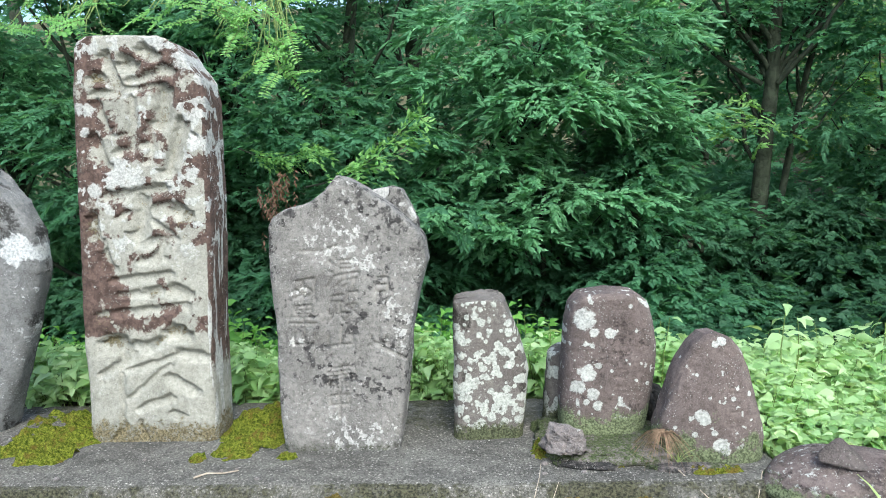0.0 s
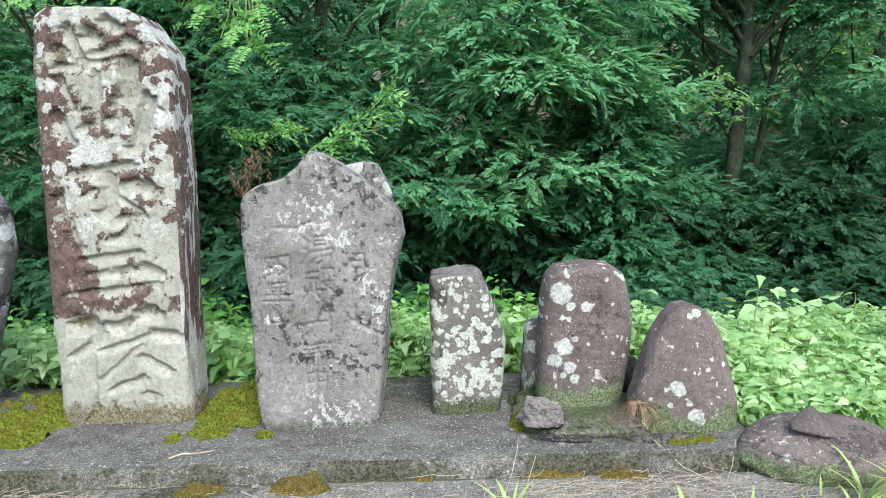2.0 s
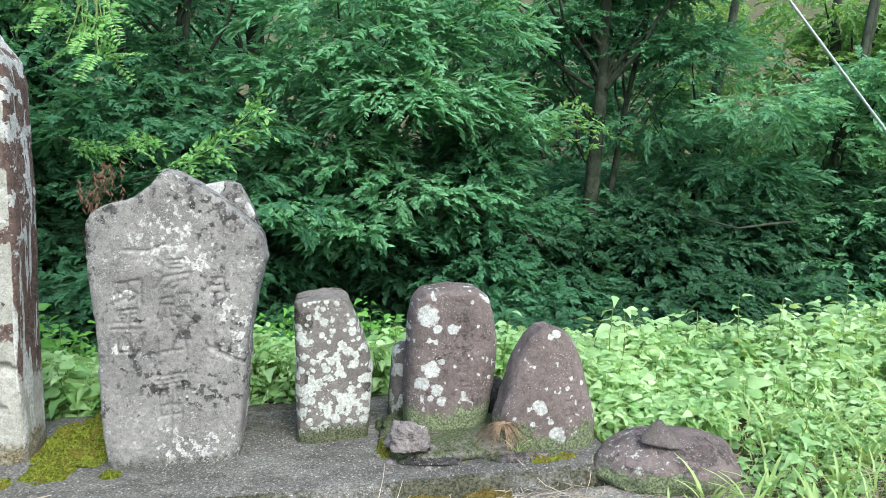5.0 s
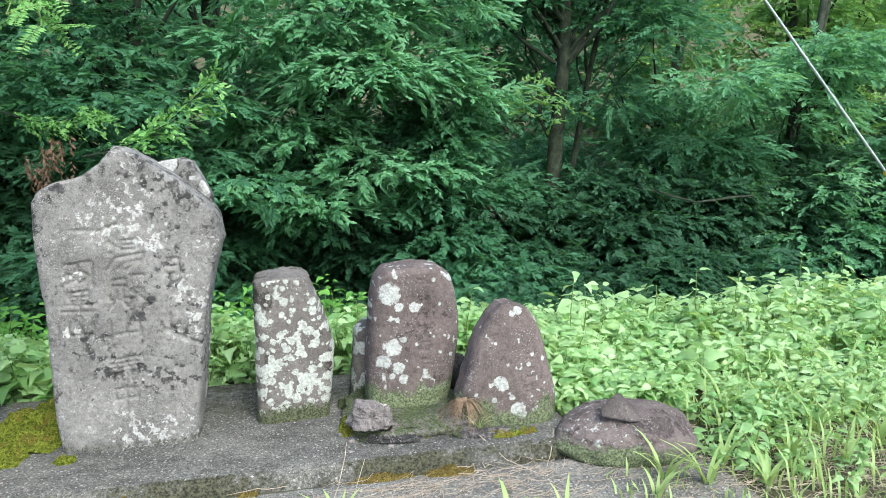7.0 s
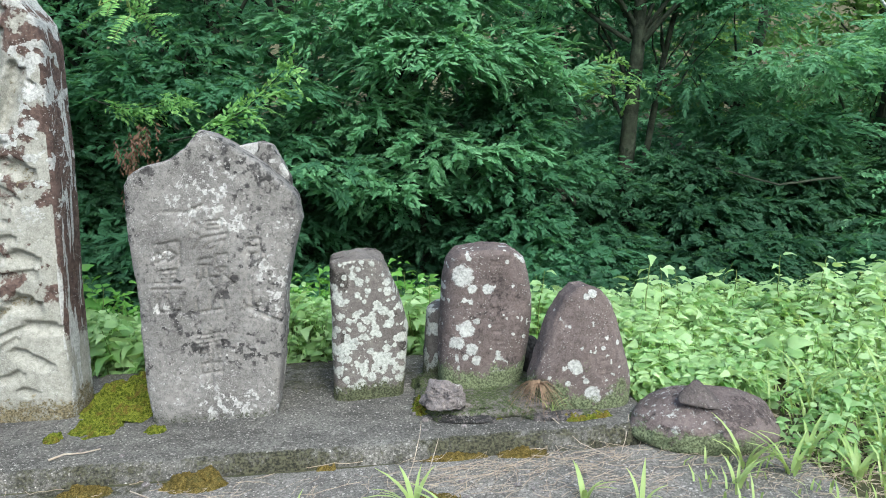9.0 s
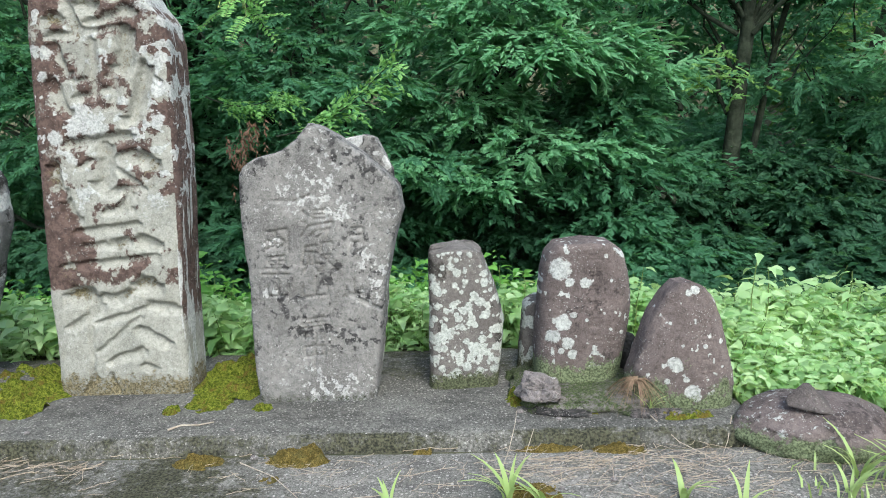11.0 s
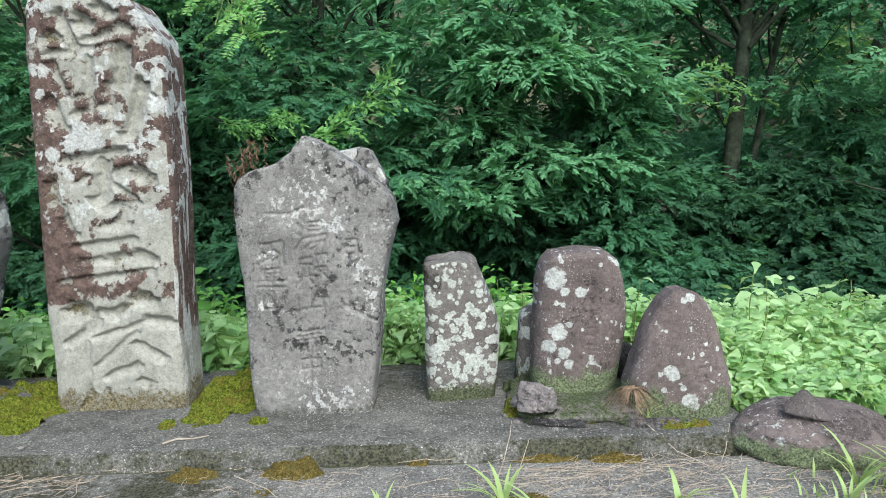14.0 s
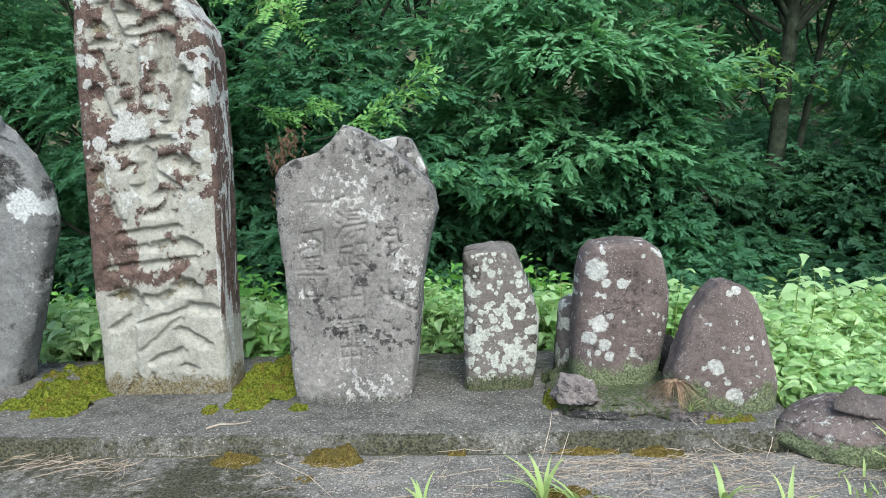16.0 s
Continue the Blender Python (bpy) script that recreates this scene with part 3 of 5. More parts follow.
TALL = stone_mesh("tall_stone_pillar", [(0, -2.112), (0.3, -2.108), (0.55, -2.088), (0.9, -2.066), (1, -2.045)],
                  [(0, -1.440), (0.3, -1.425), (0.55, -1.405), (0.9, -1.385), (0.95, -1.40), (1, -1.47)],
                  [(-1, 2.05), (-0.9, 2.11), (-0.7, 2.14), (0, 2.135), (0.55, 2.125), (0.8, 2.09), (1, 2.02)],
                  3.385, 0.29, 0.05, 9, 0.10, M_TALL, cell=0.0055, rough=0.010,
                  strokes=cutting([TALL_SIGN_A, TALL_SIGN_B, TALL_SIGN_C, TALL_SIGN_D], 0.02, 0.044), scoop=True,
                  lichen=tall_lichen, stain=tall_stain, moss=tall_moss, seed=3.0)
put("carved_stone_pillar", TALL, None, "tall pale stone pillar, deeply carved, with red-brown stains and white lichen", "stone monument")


# pointed slab with three columns of writing
def pent_lichen(i):
    n, b = fbm(i["P"], 55, 4, 0.6), fbm(i["P"], 5, 4)
    pale = spots(i, [(-0.79, 1.10, 0.15), (-0.70, 1.16, 0.10), (-0.64, 1.02, 0.09), (-0.42, 0.62, 0.13), (-0.45, 0.72, 0.10), (-0.72, 0.12, 0.10), (-0.55, 0.10, 0.12), (-0.92, 0.86, 0.06), (-0.95, 0.62, 0.04)], 0.9)
    chips = step(n, 0.52, 0.60) * (0.25 + 0.75 * step(b, 0.40, 0.62))
    return np.clip(pale * step(n, 0.42, 0.58) * 0.50 + 0.46 * chips, 0, 1)


def pent_stain(i):
    b, n = fbm(i["P"], 7, 5, 0.65), fbm(i["P"], 38, 4, 0.6)
    foot = 1 - step(i["z"] + 0.12 * (b - 0.5), 0.22, 0.36)
    worn = spots(i, [(-0.80, 1.05, 0.18), (-0.72, 0.95, 0.14)], 0.6)
    # darker in the carved strokes and towards the upper right
    return (0.36 + 0.28 * step(b, 0.42, 0.62)) * step(n, 0.40, 0.60) * (1 - 0.8 * foot) * (1 - 0.7 * worn) + i["cut"] * 5 + 0.22 * step(i["z"], 0.9, 1.25) * step(i["x"], -0.6, -0.35)


def pent_moss(i):
    return 0.5 * (1 - step(i["z"], 0.08, 0.15)) + 0.25 * step(i["N"][:, 2], 0.5, 0.9) * fbm(i["P"], 8, 2)


PENT_SIGNS = [SIGN_HANE, SIGN_KURO, SIGN_YAMA_A, SIGN_YU, SIGN_TONO, SIGN_YAMA_B, SIGN_TSUKI, SIGN_YAMA_C, SIGN_KOU, SIGN_NAKA]
pent = base_empty("pointed_stone_slab", -0.75, 3.40, PLINTH, "grey pointed stone slab with three carved columns of writing", "stone monument")
PENT = stone_mesh("front_slab", [(0, -1.045), (0.15, -1.062), (0.5, -1.055), (0.85, -1.072), (0.97, -1.066), (1, -1.05)],
                  [(0, -0.475), (0.25, -0.436), (0.5, -0.405), (0.75, -0.352), (0.9, -0.300), (1, -0.315)],
                  [(-1, 1.225), (-0.75, 1.26), (-0.45, 1.285), (-0.25, 1.335), (-0.08, 1.405), (0.02, 1.395), (0.25, 1.34), (0.6, 1.245), (1, 1.11)],
                  3.24, 0.25, 0.05, 7, 0.16, M_PENT, cell=0.0055, rough=0.010,
                  strokes=cutting(PENT_SIGNS, 0.0085, 0.008) + [(-0.90, 1.055, -0.80, 1.045, 0.010, 0.006), (-0.80, 1.045, -0.73, 1.075, 0.010, 0.008), (-0.56, 0.60, -0.47, 0.545, 0.014, 0.010), (-0.47, 0.545, -0.42, 0.52, 0.012, 0.01)],
                  lichen=pent_lichen, stain=pent_stain, moss=pent_moss, seed=11.0)
under(put("front_slab", PENT), pent)
REAR = stone_mesh("rear_layer", [(0, -0.95), (0.8, -0.85), (0.93, -0.70), (1, -0.62)], [(0, -0.48), (0.7, -0.385), (0.9, -0.345), (1, -0.355)],
                  [(-1, 1.32), (0.0, 1.34), (0.35, 1.325), (0.6, 1.26), (1, 1.17)], 3.46, 0.14, 0.05, 8, 0.08, M_PENT, cell=0.008, rough=0.016,
                  lichen=lambda i: 0.7 * step(fbm(i["P"], 9, 3), 0.5, 0.6), stain=pent_stain, moss=pent_moss, seed=21.0)
under(put("rear_layer", REAR, label="broken paler layer at the back of the slab"), pent)

# short pillar covered in white lichen
LICHEN_S3 = scattered(260, -0.22, 0.19, 0.12, 0.80, 0.006, 0.026, 5)
LICHEN_S3 = LICHEN_S3[LICHEN_S3[:, 1] < 0.86 - 0.5 * np.abs(LICHEN_S3[:, 0] - 0.02)]
S3 = stone_mesh("short_lichen_pillar", [(0, -0.215), (0.5, -0.203), (1, -0.198)],
                [(0, 0.14), (0.3, 0.158), (0.5, 0.172), (0.72, 0.138), (0.9, 0.098), (1, 0.07)],
                [(-1, 0.765), (0, 0.778), (0.7, 0.774), (1, 0.75)], 3.36, 0.32, 0.05, 5, 0.09, M_SPOT, rough=0.012,
                lichen=lambda i: np.maximum(spots(i, LICHEN_S3, 0.5) * np.where(i["z"] < 0.6, 1.0, 0.8), 0.8 * step(fbm(i["P"], 24, 3), 0.56, 0.64) * (1 - step(i["z"], 0.5, 0.62)) * step(i["z"], 0.14, 0.25)),
                stain=lambda i: 0.6 * step(fbm(i["P"], 6, 3), 0.5, 0.7), moss=lambda i: 0.75 * (1 - step(i["z"], 0.09, 0.24)) * (0.5 + fbm(i["P"], 12, 2)), seed=31.0)
put("short_stone_pillar", S3, None, "short dark stone pillar covered in white lichen spots", "stone monument")


def crust(z0, z1):
    return lambda i: 0.9 * (1 - step(i["z"] + 0.30 * (fbm(i["P"], 6, 4) - 0.5), z0 - 0.05, z1 + 0.03)) * (0.5 + fbm(i["P"], 16, 3))


# arched stone, purple brown
ARCH = stone_mesh("arched_stone", [(0, 0.315), (0.2, 0.318), (0.5, 0.325), (0.8, 0.345), (0.94, 0.355), (1, 0.365)],
                  [(0, 0.690), (0.2, 0.735), (0.45, 0.765), (0.75, 0.780), (0.92, 0.772), (1, 0.760)],
                  [(-1, 0.76), (-0.7, 0.80), (0, 0.812), (0.6, 0.803), (1, 0.75)], 3.255, 0.30, 0.05, 3.6, 0.22, M_BROWN, cell=0.0052, rough=0.012,
                  strokes=worn_writing(0.595, 0.30, 0.78, 0.065, 4, 0.0035) + worn_writing(0.69, 0.28, 0.62, 0.035, 9, 0.0025),
                  # the worn signs are coloured darker the deeper they are cut
                  lichen=lambda i: np.maximum(spots(i, MARKS_ARCH, 0.4), 0.7 * step(fbm(i["P"], 30, 3), 0.66, 0.72)), stain=lambda i: 0.42 * step(fbm(i["P"], 8, 5, 0.65), 0.46, 0.66) + i["cut"] * 20,
                  moss=crust(0.18, 0.31), seed=41.0)
put("arched_stone", ARCH, None, "upright purple-brown arched stone with white lichen and mossy foot", "stone monument")

# leaf-shaped stone, its foot wrapped in moss
CONE = stone_mesh("leaf_shaped_stone", [(0, 0.775), (0.15, 0.745), (0.4, 0.722), (0.6, 0.715), (0.8, 0.735), (1, 0.765)],
                  [(0, 1.170), (0.15, 1.200), (0.4, 1.205), (0.6, 1.200), (0.8, 1.18), (1, 1.165)],
                  [(-1, 0.36), (-0.85, 0.44), (-0.65, 0.525), (-0.4, 0.598), (-0.15, 0.642), (0.1, 0.648), (0.4, 0.622), (0.65, 0.565), (0.85, 0.48), (1, 0.38)],
                  3.035, 0.26, 0.03, 3.0, 0.30, M_BROWN, taper=0.7, cell=0.0052, rough=0.012,
                  strokes=worn_writing(1.045, 0.25, 0.50, 0.06, 15, 0.003),
                  # signs darken with their depth here too
                  lichen=lambda i: np.maximum(spots(i, MARKS_CONE, 0.5), 0.7 * step(fbm(i["P"], 34, 3), 0.68, 0.73)), stain=lambda i: 0.42 * step(fbm(i["P"], 8, 5, 0.65), 0.46, 0.66) + i["cut"] * 20,
                  moss=crust(0.15, 0.26), seed=51.0)
put("leaf_shaped_stone", CONE, None, "low leaf-shaped dark stone with mossy foot", "stone monument")

# rounded stone at the row's far end
LEFT = stone_mesh("rounded_stone", [(0, -3.09), (0.4, -3.17), (0.8, -3.07), (1, -2.79)],
                  [(0, -2.64), (0.2, -2.53), (0.45, -2.405), (0.65, -2.332), (0.8, -2.345), (0.9, -2.42), (0.97, -2.52), (1, -2.59)],
                  [(-1, 1.40), (-0.4, 1.58), (0.2, 1.60), (0.7, 1.56), (1, 1.50)], 3.37, 0.26, 0.05, 3.4, 0.25, M_LEFT, cell=0.007, rough=0.014,
                  lichen=lambda i: np.clip(spots(i, MARKS_LEFT, 0.8) + 0.6 * step(fbm(i["P"], 18, 4), 0.5, 0.62) * (1 - step(i["z"], 0.8, 1.2)) * step(i["x"], -2.7, -2.35), 0, 1),
                  stain=lambda i: 0.6 * step(fbm(i["P"], 6, 3), 0.5, 0.7), moss=crust(0.06, 0.14), seed=61.0)
put("rounded_stone", LEFT, None, "bluish-grey rounded stone with pale lichen streaks", "stone monument")

# small stone half hidden behind the arched one
SMALL = stone_mesh("small_stub_stone", [(0, 0.24), (0.5, 0.262), (1, 0.285)], [(0, 0.52), (1, 0.50)],
                   [(-1, 0.45), (-0.4, 0.475), (1, 0.48)], 3.52, 0.2, 0.05, 3.5, 0.2, M_SPOT, cell=0.008, rough=0.014,
                   lichen=lambda i: 0.75 * step(fbm(i["P"], 14, 3), 0.48, 0.6), stain=None, moss=crust(0.1, 0.25), seed=71.0)
put("stub_stone", SMALL, None, "small broken grey stone standing behind the arched stone", "stone")


def boulder(name, c, size, material, seed, rough=0.16, fine=0.03, turn=0.0, square=2.4, lichen=None, stain=None, moss=None, rings=64, flat=0.35):
    """A lump of rock about the place c, flattened underneath."""
    th, ph = np.linspace(0.0, np.pi, rings), np.linspace(0, 2 * np.pi, rings * 2, endpoint=False)
    T, Q = np.meshgrid(th, ph, indexing="ij")
    D = np.stack([np.sin(T) * np.cos(Q), np.sin(T) * np.sin(Q), np.cos(T)], -1).reshape(-1, 3)
    D = np.sign(D) * np.abs(D) ** (2 / square)
    P = D + seed
    r = 1 + rough * 2 * (fbm(P, 1.3, 3) - 0.5) + fine * 2 * (fbm(P, 6, 4) - 0.5)
    ridge = np.abs(fbm(P, 2.6, 2) - 0.5)
    r -= fine * 1.2 * (1 - step(ridge, 0, 0.05))
    V = D * r[:, None] * np.array(size)
    V[:, 2] = np.maximum(V[:, 2], -flat * size[2])
    ct, st = math.cos(turn), math.sin(turn)
    V = np.stack([V[:, 0] * ct - V[:, 1] * st, V[:, 0] * st + V[:, 1] * ct, V[:, 2]], 1)
    w = rings * 2
    i = np.arange((rings - 1) * w)
    a, s = i // w, i % w
    n = (s + 1) % w
    F = np.stack([a * w + s, (a + 1) * w + s, (a + 1) * w + n, a * w + n], 1)
    me = raw_mesh(name, V + np.array(c), F, material)
    N = np.empty(len(V) * 3, np.float32)
    me.vertices.foreach_get("normal", N)
    info = dict(x=V[:, 0] + c[0], y=V[:, 1] + c[1], z=V[:, 2] + c[2], N=N.reshape(-1, 3), P=V + seed)
    for key, fn in (("lichen", lichen), ("stain", stain), ("moss", moss)):
        at = me.attributes.new(key, "FLOAT", "POINT")
        at.data.foreach_set("value", (fn(info) if fn else np.zeros(len(V))).astype(np.float32))
    return me


FLAT = boulder("flat_boulder", (1.445, 2.87, 0.05), (0.315, 0.25, 0.135), M_BROWN, 81.0, 0.15, 0.012, -0.16, 2.1,
               lichen=lambda i: 0.50 * step(fbm(i["P"], 70, 3), 0.46, 0.62) * (1 - step(i["x"], 1.35, 1.75)),
               stain=lambda i: 0.5 * step(fbm(i["P"], 12, 3), 0.42, 0.6), moss=lambda i: 0.85 * (1 - step(i["z"] + 0.12 * (fbm(i["P"], 14, 4) - 0.5), 0.02, 0.16)) * (1 - step(i["x"], 1.45, 1.75)) * (0.5 + fbm(i["P"], 30, 3)), rings=110)
put("flat_boulder", FLAT, None, "flat purple-brown boulder with mossy edge lying on soil", "boulder")


def angular_rock(name, c, corners, material, label):
    """A broken rock: the hull of a few corners, its edges chamfered."""
    bm = bmesh.new()
    for p in corners:
        bm.verts.new([v * 0.82 for v in p])
    bmesh.ops.convex_hull(bm, input=bm.verts[:])
    bmesh.ops.bevel(bm, geom=bm.edges[:], offset=0.006, segments=2, affect="EDGES")
    ob = part(name, bm, material)
    ob.location = c
    return tagged(ob, label, "rock")


angular_rock("cap_rock", (1.375, 2.79, 0.215), [(-0.12, -0.03, -0.03), (0.01, -0.10, -0.04), (0.10, -0.09, -0.06), (0.14, 0.05, -0.05), (-0.07, 0.08, -0.03), (-0.04, 0.0, 0.065), (0.0, -0.01, 0.06), (0.02, 0.06, 0.07), (-0.11, 0.0, 0.01)], M_CAP, "small angular rock resting on the flat boulder")
put("pitted_rock", boulder("pitted_rock", (0.312, 3.10, 0.155), (0.108, 0.075, 0.075), M_ROCK, 131.0, 0.42, 0.11, -0.45, 3.0,
    lichen=lambda i: 0.5 * step(fbm(i["P"], 16, 4), 0.54, 0.64), stain=lambda i: 0.45 * step(fbm(i["P"], 30, 3), 0.45, 0.6), rings=90), None, "small pitted grey rock on a mortar lump", "rock")
put("flat_rock_chip", boulder("flat_rock_chip", (0.40, 3.04, 0.080), (0.13, 0.055, 0.018), M_ROCK, 107.0, 0.3, 0.1, -0.2, 2.6,
    stain=lambda i: 0.6 + 0 * i["x"], moss=lambda i: 0.5 * step(fbm(i["P"], 14, 3), 0.5, 0.6)), None, "flat dark rock chip in front of the pitted rock", "rock")
put("flat_rock_chip", boulder("flat_rock_chip", (0.86, 2.985, 0.075), (0.20, 0.045, 0.018), M_ROCK, 109.0, 0.3, 0.1, -0.05, 2.6,
    stain=lambda i: 0.5 + 0 * i["x"], moss=lambda i: 0.6 * step(fbm(i["P"], 9, 3), 0.45, 0.6)), None, "long mossy rock chip at the stone's foot", "rock")
put("dark_rock", boulder("dark_rock", (0.79, 3.55, 0.16), (0.09, 0.12, 0.12), M_ROCK, 113.0, 0.2, 0.08, 0.2, 2.6, stain=lambda i: 0.8 + 0 * i["x"]), None, "dark rock wedged between two stones", "rock")

# mortar beds at the stones' feet
for bed, c, s, seed, lab in ((1, (-1.775, 3.44, PLINTH - 0.04), (0.43, 0.36, 0.045), 201.0, "rough mortar bed under the tall pillar"),
                        (2, (-0.74, 3.37, PLINTH - 0.038), (0.41, 0.29, 0.042), 205.0, "rough mortar bed under the pointed slab"),
                        (3, (-0.02, 3.48, PLINTH - 0.036), (0.27, 0.26, 0.042), 209.0, "rough mortar bed under the short pillar"),
                        (4, (0.54, 3.33, PLINTH - 0.03), (0.34, 0.31, 0.095), 213.0, "mossy mortar bed under the arched stone"),
                        (5, (-2.75, 3.50, PLINTH - 0.02), (0.38, 0.30, 0.075), 217.0, "rough mortar bed under the rounded stone")):
    put("mortar_bed", boulder("mortar_bed", c, s, M_ROCK if bed == 4 else M_MORTAR, seed, 0.34 if bed == 4 else 0.24, 0.075 if bed == 4 else 0.035, 0.0, 3.4,
        moss=lambda i, b=bed: (0.55 if b == 4 else 0.12) + 0.6 * (fbm(i["P"], 7, 3) - 0.4), rings=44), None, lab, "mortar")


# moss cushions: low domes with a woolly surface
def moss_mat(name, c, size, material, seed, label, bumps=0.8):
    n = 66
    g = np.linspace(-1, 1, n)
    X, Y = np.meshgrid(g, g)
    P = np.stack([X * size[0], Y * size[1], X * 0], -1).reshape(-1, 3) + seed
    r = np.hypot(X, Y).ravel() + 0.55 * (fbm(P, 2.2 / max(size[0], size[1]), 4) - 0.5) * 2
    cover = 1 - step(r, 0.55, 1.0)
    h = size[2] * cover * (0.4 + bumps * 2.6 * (fbm(P, 20, 4) - 0.38)) + 0.016 * (fbm(P, 120, 2) - 0.5) * cover
    V = np.stack([c[0] + X.ravel() * size[0], c[1] + Y.ravel() * size[1], c[2] - 0.02 + h + 0.016 * (cover > 0.02)], 1)
    i = np.arange(n * n).reshape(n, n)
    F = np.stack([i[:-1, :-1], i[:-1, 1:], i[1:, 1:], i[1:, :-1]], -1).reshape(-1, 4)
    F = F[(cover[F] > 0.02).any(1)]
    put(name, raw_mesh(name, V, F, material), None, label, "moss", kind="stuff")


for x, y, sx, sy, sz, sd in ((-2.32, 3.55, 0.32, 0.36, 0.07, 1.0), (-2.25, 3.22, 0.16, 0.14, 0.05, 5.0), (-1.23, 3.62, 0.26, 0.34, 0.07, 9.0), (-1.27, 3.26, 0.13, 0.14, 0.045, 13.0),
                             (-2.50, 3.30, 0.14, 0.12, 0.045, 15.0), (-1.0, 3.18, 0.05, 0.05, 0.03, 17.0), (0.235, 3.20, 0.08, 0.10, 0.06, 21.0), (0.50, 3.03, 0.10, 0.05, 0.035, 25.0), (0.93, 2.96, 0.14, 0.04, 0.03, 29.0), (-1.43, 3.14, 0.05, 0.04, 0.03, 33.0)):
    moss_mat("green_moss", (x, y, PLINTH), (sx, sy, sz), M_MOSS, sd, "cushion of bright yellow-green moss on the plinth")
for x, y, sx, sy, sz, sd in ((-0.74, 2.77, 0.17, 0.09, 0.05, 41.0), (-1.16, 2.75, 0.11, 0.07, 0.045, 45.0), (0.33, 2.815, 0.16, 0.035, 0.022, 49.0), (-0.22, 2.81, 0.04, 0.03, 0.025, 53.0), (0.62, 2.80, 0.12, 0.05, 0.025, 57.0), (-0.82, 2.6, 0.04, 0.04, 0.02, 59.0), (0.2, 2.45, 0.12, 0.1, 0.02, 63.0)):
    moss_mat("brown_moss", (x, y, 0.0), (sx, sy, sz), M_MOSS_BROWN, sd, "ochre-brown clump of dry moss on the pavement")

# ---- leaves ----
LEAF5 = np.array([[0, 0, 0], [0, 0.5, 0.06], [0, 1, -0.06], [-0.5, 0.42, -0.05], [0.5, 0.42, -0.05]])
LEAF4 = np.array([[0, 0, 0], [0.5, 0.42, 0.07], [0, 1, -0.05], [-0.5, 0.42, 0.07]])
LEAF4_F = np.array([[0, 1, 2], [0, 2, 3]])
LEAF5_F = np.array([[0, 4, 1], [1, 4, 2], [0, 1, 3], [1, 2, 3]])
BROAD = np.array([[0, 0, 0], [0, 0.3, 0.0], [0, 0.65, -0.04], [0, 1, -0.24], [-0.24, 0.03, 0.02], [-0.5, 0.26, 0.07], [-0.27, 0.62, 0.03], [0.24, 0.03, 0.02], [0.5, 0.26, 0.07], [0.27, 0.62, 0.03]])
BROAD_F = np.array([[0, 7, 8], [0, 8, 1], [1, 8, 9], [1, 9, 2], [2, 9, 3], [0, 5, 4], [0, 1, 5], [1, 6, 5], [1, 2, 6], [2, 3, 6]])


def unit(v):
    return v / (np.linalg.norm(v, axis=-1, keepdims=True) + 1e-9)


def leaf_cloud(at, way, up, length, width, shape=LEAF5, faces=LEAF5_F):
    """Places and triangles of many leaves: foot, the way each points, its upper side, length and width."""
    way = unit(way)
    side = unit(np.cross(way, up))
    up = np.cross(side, way)
    s = shape[None]
    V = at[:, None] + side[:, None] * s[..., 0:1] * width[:, None, None] + way[:, None] * s[..., 1:2] * length[:, None, None] + up[:, None] * s[..., 2:3] * length[:, None, None]
    F = faces[None] + (np.arange(len(at)) * len(shape))[:, None, None]
    return V.reshape(-1, 3), F.reshape(-1, 3)


def sprays(g, foot, way, n_leaf, reach, size, slim=0.45, droop=0.35, splay=0.9, shape=LEAF5, faces=LEAF5_F):
    """Leafy twigs: leaves in two ranks along each twig."""
    S = len(foot)
    way = unit(way)
    up = unit(np.array([0, -0.25, 1.0]) + 0.3 * g.normal(size=(S, 3)))
    side = unit(np.cross(way, up))
    k = np.arange(n_leaf)
    f = (k + 0.6) / n_leaf
    hand = np.where(k % 2 == 0, 1.0, -1.0)
    at = foot[:, None] + way[:, None] * (f * reach)[None, :, None] + np.array([0, 0, -1.0]) * (droop * reach * f ** 2)[None, :, None]
    fan = splay * (1 - 0.6 * f)
    lw = way[:, None] + side[:, None] * (hand * fan)[None, :, None] + 0.22 * g.normal(size=(S, n_leaf, 3)) + np.array([0, 0, -0.3]) * f[None, :, None]
    lu = up[:, None] + 0.3 * g.normal(size=(S, n_leaf, 3))
    L = size * g.uniform(0.65, 1.2, (S, n_leaf))
    return leaf_cloud(at.reshape(-1, 3), lw.reshape(-1, 3), lu.reshape(-1, 3), L.ravel(), L.ravel() * slim, shape, faces)


def crown(g, pads, per_pad, n_leaf, reach, size, slim=0.45, droop=0.35, fine=False):
    """Foliage laid in flat, ragged tiers. pads: middle and half sizes."""
    out = []
    for cx, cy, cz, rx, ry, rz in pads:
        n = max(4, int(per_pad * g.uniform(0.7, 1.3)))
        d = unit(g.normal(size=(n, 3)) * [1, 1, 0.8])
        r = g.uniform(0.35, 1.05, (n, 1)) ** 0.6
        foot = np.array([cx, cy, cz]) + d * r * [rx, ry, rz]
        foot[:, 2] -= 0.25 * np.hypot(d[:, 0], d[:, 1]) * rz
        way = d * [1, 1, 0.2] + g.normal(size=(n, 3)) * [0.5, 0.5, 0.2] + [0, -0.3, -0.08]
        out.append(sprays(g, foot, way, n_leaf, reach, size, slim, droop, 0.9, *((LEAF5, LEAF5_F) if fine else (LEAF4, LEAF4_F))))
    return gather(out)


